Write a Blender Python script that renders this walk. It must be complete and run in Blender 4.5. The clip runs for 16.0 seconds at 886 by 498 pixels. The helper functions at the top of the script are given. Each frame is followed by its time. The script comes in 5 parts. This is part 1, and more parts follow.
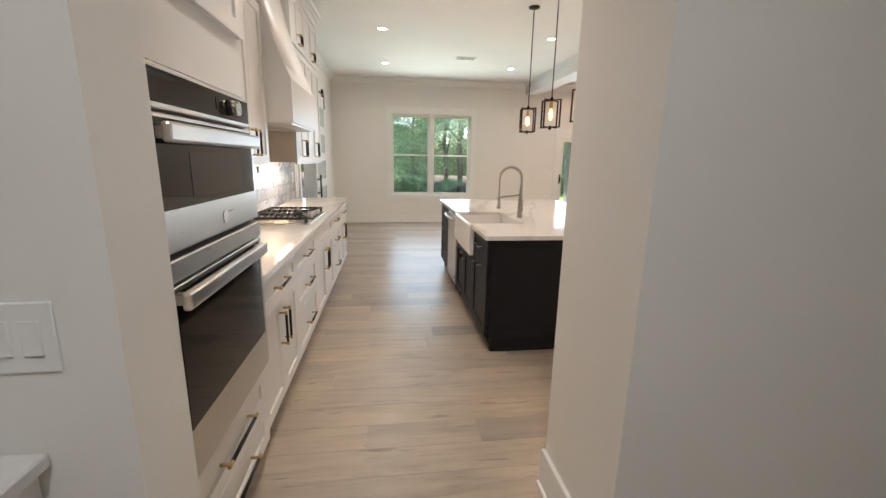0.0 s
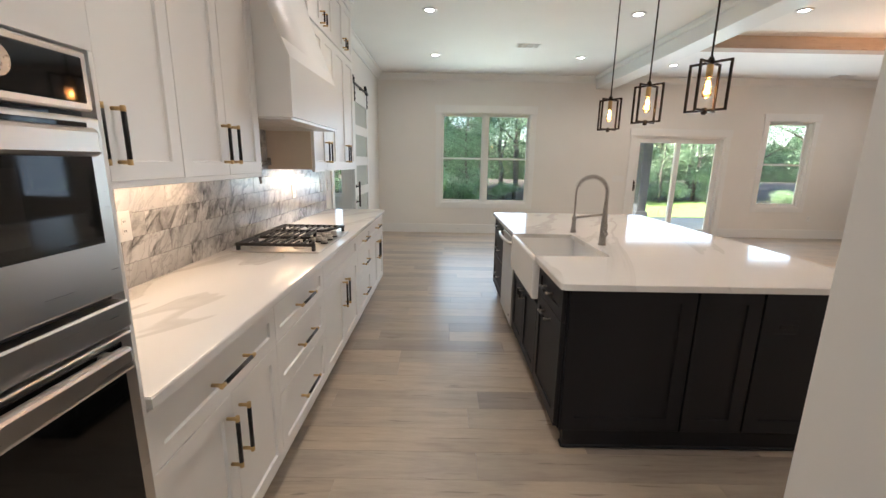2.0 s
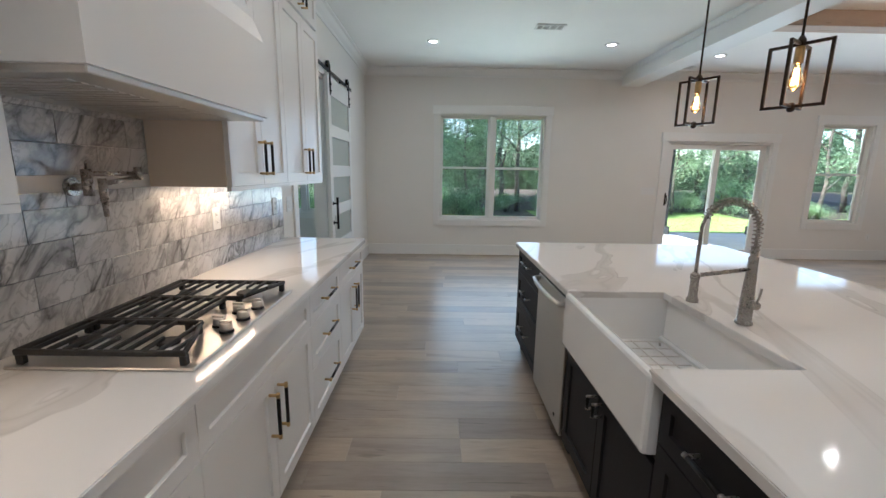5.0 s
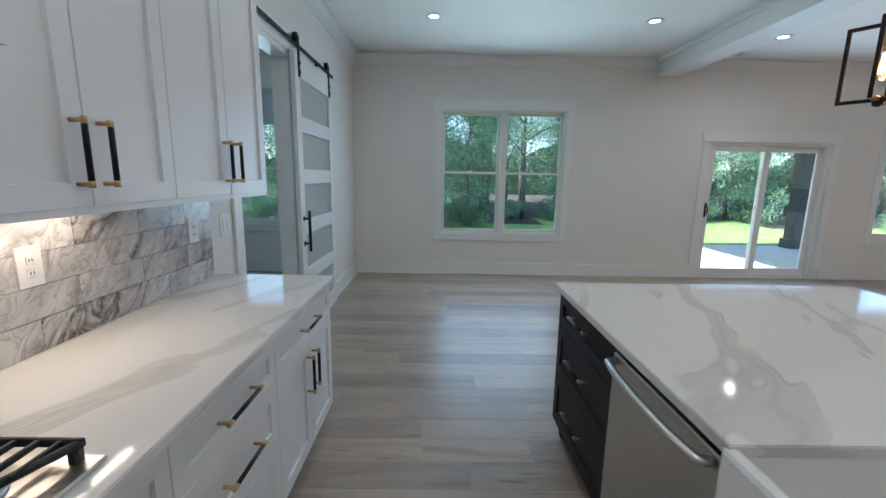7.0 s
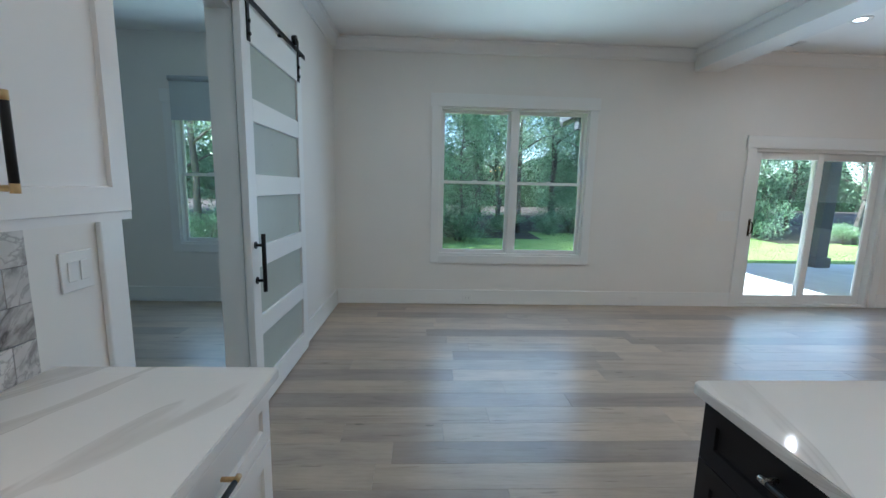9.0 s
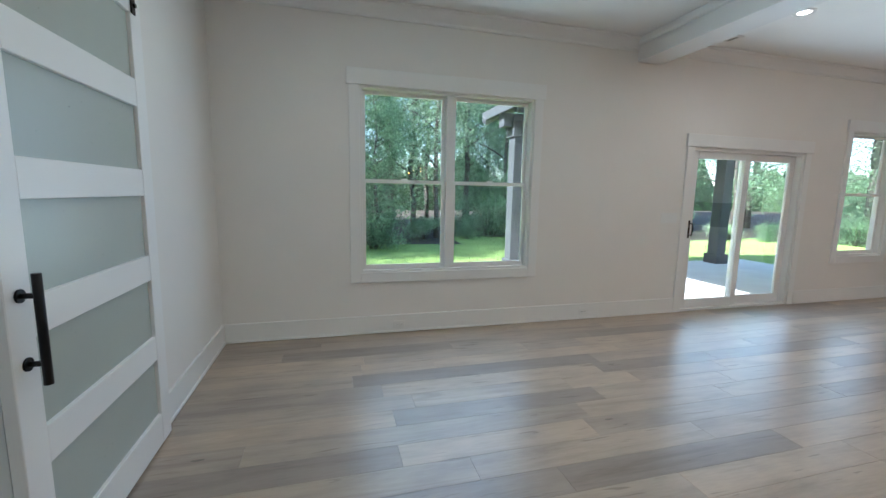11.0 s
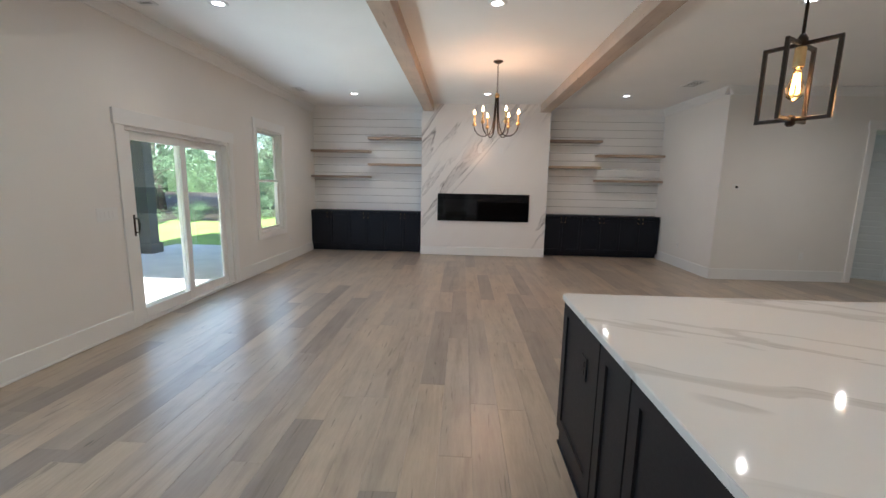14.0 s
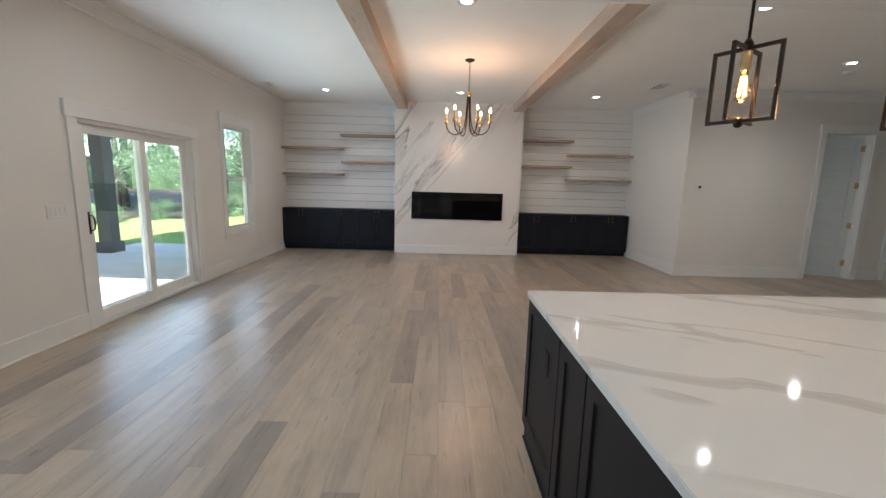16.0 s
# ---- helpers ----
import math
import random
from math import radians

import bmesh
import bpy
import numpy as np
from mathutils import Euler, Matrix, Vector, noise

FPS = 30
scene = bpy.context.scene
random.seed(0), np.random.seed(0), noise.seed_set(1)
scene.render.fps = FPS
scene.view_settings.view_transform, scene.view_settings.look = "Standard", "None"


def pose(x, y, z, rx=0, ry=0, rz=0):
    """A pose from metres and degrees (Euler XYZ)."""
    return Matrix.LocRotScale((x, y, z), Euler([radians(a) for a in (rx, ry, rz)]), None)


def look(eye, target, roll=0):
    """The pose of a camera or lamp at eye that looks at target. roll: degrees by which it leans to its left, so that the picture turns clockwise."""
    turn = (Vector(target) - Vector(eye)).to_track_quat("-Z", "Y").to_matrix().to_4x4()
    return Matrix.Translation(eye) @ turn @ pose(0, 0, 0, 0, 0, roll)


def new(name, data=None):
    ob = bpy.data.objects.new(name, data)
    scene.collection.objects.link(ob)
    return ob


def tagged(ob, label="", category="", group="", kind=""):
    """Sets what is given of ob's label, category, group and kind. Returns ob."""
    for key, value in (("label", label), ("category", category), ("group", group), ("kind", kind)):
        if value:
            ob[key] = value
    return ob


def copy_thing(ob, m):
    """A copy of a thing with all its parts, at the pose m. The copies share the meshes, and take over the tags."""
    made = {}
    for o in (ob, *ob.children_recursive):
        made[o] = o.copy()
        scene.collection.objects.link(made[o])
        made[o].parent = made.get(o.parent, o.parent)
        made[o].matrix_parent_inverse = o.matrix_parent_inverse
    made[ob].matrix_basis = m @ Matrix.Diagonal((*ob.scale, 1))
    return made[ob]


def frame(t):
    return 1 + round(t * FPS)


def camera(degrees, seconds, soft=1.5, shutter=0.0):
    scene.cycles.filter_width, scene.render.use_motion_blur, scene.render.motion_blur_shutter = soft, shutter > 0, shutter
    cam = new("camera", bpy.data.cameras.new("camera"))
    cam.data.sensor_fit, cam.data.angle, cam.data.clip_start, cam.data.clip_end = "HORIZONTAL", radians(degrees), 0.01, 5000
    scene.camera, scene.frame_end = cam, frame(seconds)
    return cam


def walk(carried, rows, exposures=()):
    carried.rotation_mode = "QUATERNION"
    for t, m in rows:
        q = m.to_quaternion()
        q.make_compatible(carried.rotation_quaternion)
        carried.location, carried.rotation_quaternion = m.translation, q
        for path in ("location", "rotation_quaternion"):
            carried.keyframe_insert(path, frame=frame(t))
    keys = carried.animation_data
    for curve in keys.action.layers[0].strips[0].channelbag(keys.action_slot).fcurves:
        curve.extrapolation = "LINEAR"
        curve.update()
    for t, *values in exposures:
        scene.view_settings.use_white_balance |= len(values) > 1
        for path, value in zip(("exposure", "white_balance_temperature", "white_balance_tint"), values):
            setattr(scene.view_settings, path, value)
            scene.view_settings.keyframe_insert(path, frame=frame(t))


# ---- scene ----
cam = camera(94.8, 16.0)
PATH = [
    (0, (0.321, 0.572, 1.436), (0.578, 2.509, 1.009), 1.1),
    (0.5, (0.354, 0.847, 1.451), (0.468, 2.795, 1.015), 1.0),
    (1, (0.376, 1.1, 1.444), (0.427, 3.053, 1.013), 1.1),
    (1.5, (0.419, 1.316, 1.458), (0.432, 3.27, 1.036), 1.2),
    (2, (0.433, 1.51, 1.465), (0.435, 3.465, 1.045), 1.0),
    (2.5, (0.419, 1.731, 1.481), (0.418, 3.688, 1.071), 0.9),
    (3, (0.424, 1.927, 1.47), (0.424, 3.886, 1.069), 0.9),
    (3.5, (0.456, 2.134, 1.471), (0.454, 4.095, 1.078), 0.9),
    (4, (0.432, 2.361, 1.461), (0.437, 4.324, 1.078), 0.9),
    (6.5, (0.33, 3.605, 1.495), (0.359, 5.571, 1.125), 0.9),
    (7, (0.352, 3.907, 1.483), (0.372, 5.876, 1.128), 1.0),
    (7.5, (0.343, 4.207, 1.489), (0.361, 6.178, 1.149), 0.9),
    (8, (0.291, 4.47, 1.493), (0.32, 6.441, 1.16), 1.0),
    (10.5, (0.129, 5.722, 1.413), (0.488, 7.673, 1.16), 1.2),
    (11, (0.098, 5.965, 1.429), (0.619, 7.876, 1.156), 1.1),
    (11.5, (0.045, 6.169, 1.464), (0.762, 8.014, 1.174), 1.1),
    (12, (0.079, 6.323, 1.469), (1.052, 8.043, 1.164), 1.2),
    (12.5, (0.2, 6.48, 1.529), (1.493, 7.97, 1.197), 1.6),
    (13, (0.287, 6.557, 1.505), (1.913, 7.676, 1.183), 1.5),
    (13.5, (0.341, 6.657, 1.517), (2.217, 7.271, 1.197), 1.3),
    (14, (0.332, 6.67, 1.527), (2.305, 6.758, 1.209), 1.1),
    (14.5, (0.342, 6.647, 1.519), (2.309, 6.462, 1.209), 1.5),
    (15, (0.343, 6.637, 1.523), (2.307, 6.408, 1.217), 1.6),
    (15.5, (0.344, 6.629, 1.522), (2.313, 6.461, 1.213), 1.6),
    (16, (0.341, 6.604, 1.522), (2.315, 6.58, 1.2), 1.5),
]
walk(cam, [(t, look(eye, target, roll)) for t, eye, target, roll in PATH],
     exposures=[(0.0, 2.95, 6600, 16), (1.0, 2.9, 6550, 16), (2.0, 2.72, 6300, 15), (3.0, 2.36, 6000, 14), (4.0, 2.35, 5850, 13), (6.5, 2.22, 5250, 9), (8.0, 2.1, 5020, 6),
                (10.5, 2.32, 5400, 9), (12.0, 2.25, 5600, 10), (13.0, 2.17, 5740, 12), (14.0, 2.3, 5800, 12), (16.0, 2.36, 5830, 12)])

# ---- world, sun, exposure ----
SUN_EL, SUN_DIR = radians(41), Vector((-0.992, -0.125, 0.0))
world = bpy.data.worlds.new("world")
scene.world = world
world.use_nodes = True
wn = world.node_tree.nodes
sky = wn.new("ShaderNodeTexSky")
sky.sky_type, sky.sun_disc = "NISHITA", False
sky.sun_elevation, sky.sun_rotation = SUN_EL, math.atan2(SUN_DIR.x, SUN_DIR.y)
world.node_tree.links.new(sky.outputs[0], wn["Background"].inputs[0])
wn["Background"].inputs[1].default_value = 0.15
sun = new("sun", bpy.data.lights.new("sun", "SUN"))
sun.data.energy, sun.data.angle, sun.data.color = 5.0, radians(0.5), (1.0, 0.95, 0.86)
sun_from = Vector((SUN_DIR.x * math.cos(SUN_EL), SUN_DIR.y * math.cos(SUN_EL), math.sin(SUN_EL)))
sun.matrix_world = look(sun_from * 40, (0, 0, 0))

CAN_W, UNDER_W, BULB_W, CHAND_W = 5.4, 0.52, 0.7, 6.2
CEIL = 3.14
# The cans at y 4.5 and 2.7 are unseen, set to continue the grid.
CANS = [(0.24, 4.5), (2.61, 4.5), (0.24, 6.58), (2.61, 6.6), (0.26, 8.58), (2.61, 8.58), (0.3, 2.7),
        # The last three are added and unseen, to brighten the passage and back rooms.
        (4.32, 6.4), (4.32, 8.98), (4.25, 3.73), (8.15, 8.72), (8.08, 6.26), (8.12, 3.78), (5.73, 1.46), (0.35, 0.1), (9.6, -3.0), (9.0, -0.2)]


def lamp(kind, name, energy, color, place, aim=None, **more):
    data = bpy.data.lights.new(name, kind)
    data.energy, data.color = energy, color
    if kind == "SPOT":
        data.spot_size, data.spot_blend, data.shadow_soft_size = radians(more["size"]), 1.0, 0.035
    elif kind == "AREA":
        data.shape, data.size, data.size_y = "RECTANGLE", more["size"], more["size_y"]
    else:
        data.shadow_soft_size = more["size"]
    ob = new(name, data)
    ob.matrix_world = look(place, aim) if aim else Matrix.Translation(place)
    return ob


WARM = (1.0, 0.86, 0.70)
# the added back-room cans carry a pale green tint in place of daylight
for x, y in CANS:
    lamp("SPOT", "can_lamp", CAN_W * (2.4 if x < 1 and y < 0.5 else 2.6 if y < 0.5 else 2.7 if x > 5 and y < 2 else 1.9 if y < 3 else 0.42 if (x, y) == (2.61, 6.6) else 0.72 if x < 5 and y > 6 else 1.0), (0.76, 1.0, 0.93) if y < 0.5 and x > 5 else (0.93, 0.97, 0.97) if y < 0.5 else (1.0, 0.905, 0.775), (x, y, CEIL - 0.02), (x, y + 0.001, 0), size=106 if y == 2.7 else 165)
# lamps added inside each opening for sky light and sunlit lawn's light on the ceiling
for x0, x1, z, power in ((0.36, 2.16, 2.1, 3.9), (4.28, 6.09, 1.72, 4.4), (6.91, 7.81, 2.1, 2.2), (-2.75, -1.25, 2.1, 2.8)):
    xm = (x0 + x1) / 2
    ob = lamp("AREA", "window_sky_light", power, (0.60, 0.80, 1.0), (xm, 9.955, z - 0.62), (xm, 8.955, z - 0.62), size=x1 - x0, size_y=1.7)
    ob.data.spread = radians(170)
    ob = lamp("AREA", "window_lawn_light", power * 0.36, (0.90, 1.0, 0.82), (xm, 9.93, z - 1.1), (xm, 9.15, z - 0.48), size=x1 - x0, size_y=0.2)
    ob.data.spread = radians(96)
for y0, y1, gain in ((2.45, 3.62, 1.0), (4.67, 5.30, 1.8)):
    lamp("AREA", "under_cabinet_lamp", UNDER_W * gain * (y1 - y0) / 1.2, (1.0, 0.71, 0.44), (-0.80, (y0 + y1) / 2, 1.384), (-0.80, (y0 + y1) / 2 + 0.0001, 0), size=0.03, size_y=y1 - y0)


# ---- materials ----
def shader(name):
    m = bpy.data.materials.new(name)
    m.use_nodes = True
    return m, m.node_tree.nodes, m.node_tree.links, m.node_tree.nodes["Principled BSDF"]


def coords(n, l, kind="Object", scale=(1, 1, 1), turn=(0, 0, 0), random_shift=False):
    tc = n.new("ShaderNodeTexCoord")
    rot = n.new("ShaderNodeMapping")
    rot.inputs["Rotation"].default_value = [radians(a) for a in turn]
    l.new(tc.outputs[kind], rot.inputs["Vector"])
    mp = n.new("ShaderNodeMapping")
    mp.inputs["Scale"].default_value = scale
    l.new(rot.outputs["Vector"], mp.inputs["Vector"])
    if random_shift:
        oi = n.new("ShaderNodeObjectInfo")
        mul = n.new("ShaderNodeMath")
        mul.operation, mul.inputs[1].default_value = "MULTIPLY", 61.7
        l.new(oi.outputs["Random"], mul.inputs[0])
        l.new(mul.outputs[0], mp.inputs["Location"])
    return mp.outputs["Vector"]


def noise_tex(n, l, vec, scale, detail=4, rough=0.55, distort=0.0):
    t = n.new("ShaderNodeTexNoise")
    t.inputs["Scale"].default_value, t.inputs["Detail"].default_value = scale, detail
    t.inputs["Roughness"].default_value, t.inputs["Distortion"].default_value = rough, distort
    l.new(vec, t.inputs["Vector"])
    return t.outputs["Fac"]


def ramp(n, l, fac, *stops):
    r = n.new("ShaderNodeValToRGB")
    els = r.color_ramp.elements
    while len(els) < len(stops):
        els.new(0.5)
    for e, (p, c) in zip(els, stops):
        e.position, e.color = p, (*c, 1)
    l.new(fac, r.inputs[0])
    return r.outputs["Color"]


def math_node(n, l, op, a, b):
    m = n.new("ShaderNodeMath")
    m.operation = op
    for i, v in enumerate((a, b)):
        if isinstance(v, (int, float)):
            m.inputs[i].default_value = v
        else:
            l.new(v, m.inputs[i])
    return m.outputs[0]


def mix(n, l, fac, a, b, how="MIX"):
    m = n.new("ShaderNodeMix")
    m.data_type, m.blend_type = "RGBA", how
    for i, v in ((0, fac), (6, a), (7, b)):
        if isinstance(v, (int, float)):
            m.inputs[i].default_value = v
        elif isinstance(v, tuple):
            m.inputs[i].default_value = (*v, 1)
        else:
            l.new(v, m.inputs[i])
    return m.outputs[2]


def bump(n, l, b, height, strength, distance=0.002):
    bp = n.new("ShaderNodeBump")
    bp.inputs["Strength"].default_value, bp.inputs["Distance"].default_value = strength, distance
    l.new(height, bp.inputs["Height"])
    l.new(bp.outputs[0], b.inputs["Normal"])


def paint(name, color, rough=0.5, spread=0.04, grain=120, strength=0.15, metal=0.0, stretch=(1, 1, 1), coat=0.0):
    """Plain painted or metal surface: soft large blotches and a fine relief."""
    m, n, l, b = shader(name)
    v = coords(n, l, scale=stretch)
    big = noise_tex(n, l, v, 1.7, 3)
    fine = noise_tex(n, l, v, grain, 3)
    lo = tuple(c * (1 - spread) for c in color)
    hi = tuple(min(1, c * (1 + spread)) for c in color)
    l.new(ramp(n, l, big, (0.3, lo), (0.7, hi)), b.inputs["Base Color"])
    l.new(math_node(n, l, "ADD", math_node(n, l, "MULTIPLY", fine, 0.12), rough - 0.06), b.inputs["Roughness"])
    b.inputs["Metallic"].default_value = metal
    b.inputs["Coat Weight"].default_value = coat
    bump(n, l, b, fine, strength, 0.001)
    return m


def veined(name, base, vein, soft, scale, width, turn=(0, 0, 0), stretch=(1, 1, 1), rough=0.12, shift=False, amount=1.0, second=0.6, blotch=0.25):
    """Polished stone: two sets of wandering veins over a cloudy ground."""
    m, n, l, b = shader(name)
    v = coords(n, l, scale=stretch, turn=turn, random_shift=shift)

    def ridge(s, w, dist, power):
        f = noise_tex(n, l, v, s, 7, 0.55, dist)
        d = math_node(n, l, "ABSOLUTE", math_node(n, l, "SUBTRACT", f, 0.5), 0)
        return ramp(n, l, d, (0.0, (power,) * 3), (w * 0.35, (power * 0.55,) * 3), (w, (0.0,) * 3))
    cloud = noise_tex(n, l, v, scale * 0.8, 4)
    ground = ramp(n, l, cloud, (0.35, tuple(c * (1 - blotch) for c in base)), (0.62, base))
    gate = ramp(n, l, noise_tex(n, l, v, scale * 0.6, 2), (0.42, (0, 0, 0)), (0.58, (1, 1, 1)))
    a = mix(n, l, 1.0, ridge(scale, width, 0.9, amount), gate, "MULTIPLY")
    c = mix(n, l, a, ground, vein)
    c = mix(n, l, ridge(scale * 2.3, width * 0.6, 1.4, second), c, soft)
    l.new(c, b.inputs["Base Color"])
    b.inputs["Roughness"].default_value = rough
    bump(n, l, b, noise_tex(n, l, v, 30, 3), 0.03, 0.001)
    return m


def drawn_out(n, l, turn, stretch):
    """Coordinates turned so that the veins' run lies along one axis, then stretched along it."""
    mul = n.new("ShaderNodeVectorMath")
    mul.operation = "MULTIPLY"
    l.new(coords(n, l, turn=turn), mul.inputs[0])
    mul.inputs[1].default_value = stretch
    return mul.outputs[0]


def banded(name, base, band, line, turn, stretch, scale, rough, wide, fine_w, open_at=(0.36, 0.56), detail=6):
    """White engineered stone: a few soft bands, each edged by crisp broken lines."""
    m, n, l, b = shader(name)
    v = drawn_out(n, l, turn, stretch)
    f = noise_tex(n, l, v, scale, detail, 0.5, 0.5)
    gate = ramp(n, l, noise_tex(n, l, v, scale * 0.75, 2), (open_at[0], (0.0,) * 3), (open_at[1], (1.0,) * 3))
    breaks = ramp(n, l, noise_tex(n, l, v, scale * 6, 4), (0.40, (0.15,) * 3), (0.58, (1.0,) * 3))

    def line_at(level, width, power):
        d = math_node(n, l, "ABSOLUTE", math_node(n, l, "SUBTRACT", f, level), 0)
        return ramp(n, l, d, (0.0, (power,) * 3), (width * 0.7, (power * 0.8,) * 3), (width, (0.0,) * 3))
    c = ramp(n, l, noise_tex(n, l, v, scale * 1.8, 4), (0.3, tuple(x * 0.97 for x in base)), (0.7, base))
    c = mix(n, l, mix(n, l, 1.0, line_at(0.5, wide, 0.75), gate, "MULTIPLY"), c, band)
    for level, width, power in ((0.5 - wide, fine_w, 0.9), (0.5 + wide * 0.9, fine_w * 0.8, 0.7), (0.5, fine_w * 0.5, 0.4)):
        k = mix(n, l, 1.0, mix(n, l, 1.0, line_at(level, width, power), gate, "MULTIPLY"), breaks, "MULTIPLY")
        c = mix(n, l, k, c, line)
    l.new(c, b.inputs["Base Color"])
    b.inputs["Roughness"].default_value = rough
    return m


def wood(name, light, dark, rough=0.45, along=0, scale=1.0, per_object=True, island=False, knots=True, vary=0.24):
    """Boards: cloudy grain drawn out along one axis, a tone of its own for each board, a few knots and cracks."""
    m, n, l, b = shader(name)
    st = [7.0 * scale] * 3
    st[along] = 0.8 * scale
    v = coords(n, l, scale=tuple(st), random_shift=per_object)
    v2 = coords(n, l, scale=(1, 1, 1), random_shift=per_object)
    g1 = noise_tex(n, l, v, 1.0, 5, 0.6, 1.2)
    g2 = noise_tex(n, l, v, 9.0, 4, 0.7, 0.3)
    mid = tuple(a * 0.6 + c * 0.4 for a, c in zip(light, dark))
    c = ramp(n, l, g1, (0.30, dark), (0.42, mid), (0.56, light), (0.75, tuple(min(1, x * 1.06) for x in light)))
    c = mix(n, l, 0.27, c, ramp(n, l, g2, (0.35, dark), (0.6, light)))
    c = mix(n, l, 0.7, c, ramp(n, l, noise_tex(n, l, v2, 2.4, 3), (0.35, (0.80, 0.80, 0.82)), (0.65, (1.0, 0.99, 0.97))), "MULTIPLY")
    if per_object or island:
        src = n.new("ShaderNodeNewGeometry").outputs["Random Per Island"] if island else n.new("ShaderNodeObjectInfo").outputs["Random"]
        c = mix(n, l, 1.0, c, ramp(n, l, src, (0.0, (1 - vary, 1 - vary, 1 - vary * 0.9)), (0.3, (0.90, 0.90, 0.91)), (0.7, (1.0, 0.98, 0.95)), (1.0, (1.07, 1.03, 0.97))), "MULTIPLY")
    if knots:
        ks = [8.0, 8.0, 1.0]
        ks[along] = 2.2
        vo = n.new("ShaderNodeTexVoronoi")
        vo.inputs["Scale"].default_value = 0.9
        l.new(coords(n, l, scale=tuple(ks), random_shift=per_object), vo.inputs["Vector"])
        sep = n.new("ShaderNodeSeparateColor")
        l.new(vo.outputs["Color"], sep.inputs[0])
        size = math_node(n, l, "MULTIPLY", math_node(n, l, "GREATER_THAN", sep.outputs[0], 0.62), 0.10)
        dist = math_node(n, l, "ADD", vo.outputs["Distance"], math_node(n, l, "MULTIPLY", g2, 0.08))
        k = math_node(n, l, "MULTIPLY", math_node(n, l, "LESS_THAN", dist, size), 0.75)
        c = mix(n, l, k, c, tuple(x * 0.25 for x in dark))
        ring = ramp(n, l, dist, (0.05, (0.35,) * 3), (0.28, (0.0,) * 3))
        c = mix(n, l, ring, c, tuple(x * 0.75 for x in dark))
        cs = [34.0, 34.0, 34.0]
        cs[along] = 3.2
        check = ramp(n, l, noise_tex(n, l, coords(n, l, scale=tuple(cs), random_shift=per_object), 1.0, 2, 0.5, 0.4), (0.66, (0.0,) * 3), (0.72, (0.55,) * 3))
        c = mix(n, l, check, c, tuple(x * 0.45 for x in dark))
    l.new(c, b.inputs["Base Color"])
    l.new(math_node(n, l, "ADD", math_node(n, l, "MULTIPLY", g2, 0.16), rough - 0.08), b.inputs["Roughness"])
    bump(n, l, b, g2, 0.08, 0.001)
    return m


def glass(name, tint=(0.95, 0.98, 0.97), rough=0.0):
    m, n, l, b = shader(name)
    b.inputs["Base Color"].default_value = (*tint, 1)
    b.inputs["Transmission Weight"].default_value = 1.0
    b.inputs["Roughness"].default_value = rough
    b.inputs["IOR"].default_value = 1.45
    return m


def glow(name, color, strength):
    m, n, l, b = shader(name)
    b.inputs["Base Color"].default_value = (*color, 1)
    b.inputs["Emission Color"].default_value = (*color, 1)
    b.inputs["Emission Strength"].default_value = strength
    return m


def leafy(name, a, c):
    """Leaves: mostly deep green, some pale; lit and shaded sprays put into the colour."""
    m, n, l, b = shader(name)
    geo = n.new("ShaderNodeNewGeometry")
    # paler and darker sprays imitate sunlit leaves and dark gaps between them
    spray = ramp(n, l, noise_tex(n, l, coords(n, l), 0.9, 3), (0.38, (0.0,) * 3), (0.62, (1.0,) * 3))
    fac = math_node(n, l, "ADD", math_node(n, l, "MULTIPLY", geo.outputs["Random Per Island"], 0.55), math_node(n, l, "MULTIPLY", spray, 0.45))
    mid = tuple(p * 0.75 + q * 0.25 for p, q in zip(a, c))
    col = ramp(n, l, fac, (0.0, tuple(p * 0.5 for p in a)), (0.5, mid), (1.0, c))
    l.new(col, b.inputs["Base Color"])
    b.inputs["Roughness"].default_value = 0.5
    tr = n.new("ShaderNodeBsdfTranslucent")
    l.new(col, tr.inputs[0])
    ms = n.new("ShaderNodeMixShader")
    ms.inputs[0].default_value = 0.5
    l.new(b.outputs[0], ms.inputs[1])
    l.new(tr.outputs[0], ms.inputs[2])
    l.new(ms.outputs[0], n["Material Output"].inputs[0])
    return m


M_WALL = paint("wall_paint", (0.80, 0.78, 0.74), 0.62, 0.015, 220, 0.10)
M_CEIL = paint("ceiling_paint", (0.90, 0.895, 0.87), 0.75, 0.015, 200, 0.12)
M_TRIM = paint("trim_paint", (0.82, 0.82, 0.80), 0.38, 0.012, 90, 0.04)
M_CAB = paint("cabinet_white", (0.80, 0.79, 0.77), 0.33, 0.012, 110, 0.04)
M_CABSIDE = paint("cabinet_side_maple", (0.75, 0.65, 0.54), 0.45, 0.05, 40, 0.06)
M_DARK = paint("charcoal_paint", (0.013, 0.0125, 0.0145), 0.48, 0.10, 120, 0.05)
M_NAVY = paint("blackened_navy_paint", (0.011, 0.013, 0.019), 0.42, 0.10, 120, 0.05)
M_TOE = paint("toe_kick_dark", (0.35, 0.27, 0.2), 0.6, 0.08)
M_QUARTZ = banded("white_quartz", (0.76, 0.745, 0.725), (0.57, 0.55, 0.525), (0.50, 0.48, 0.46), (0, 0, 26), (1.0, 0.22, 1.0), 1.45, 0.07, 0.016, 0.0022, (0.32, 0.45), 4)
M_SLAB = banded("veined_fireplace_slab", (0.84, 0.82, 0.79), (0.66, 0.64, 0.62), (0.16, 0.15, 0.145), (53, 0, 0), (1.0, 0.15, 1.0), 1.6, 0.14, 0.016, 0.0050, (0.42, 0.55))
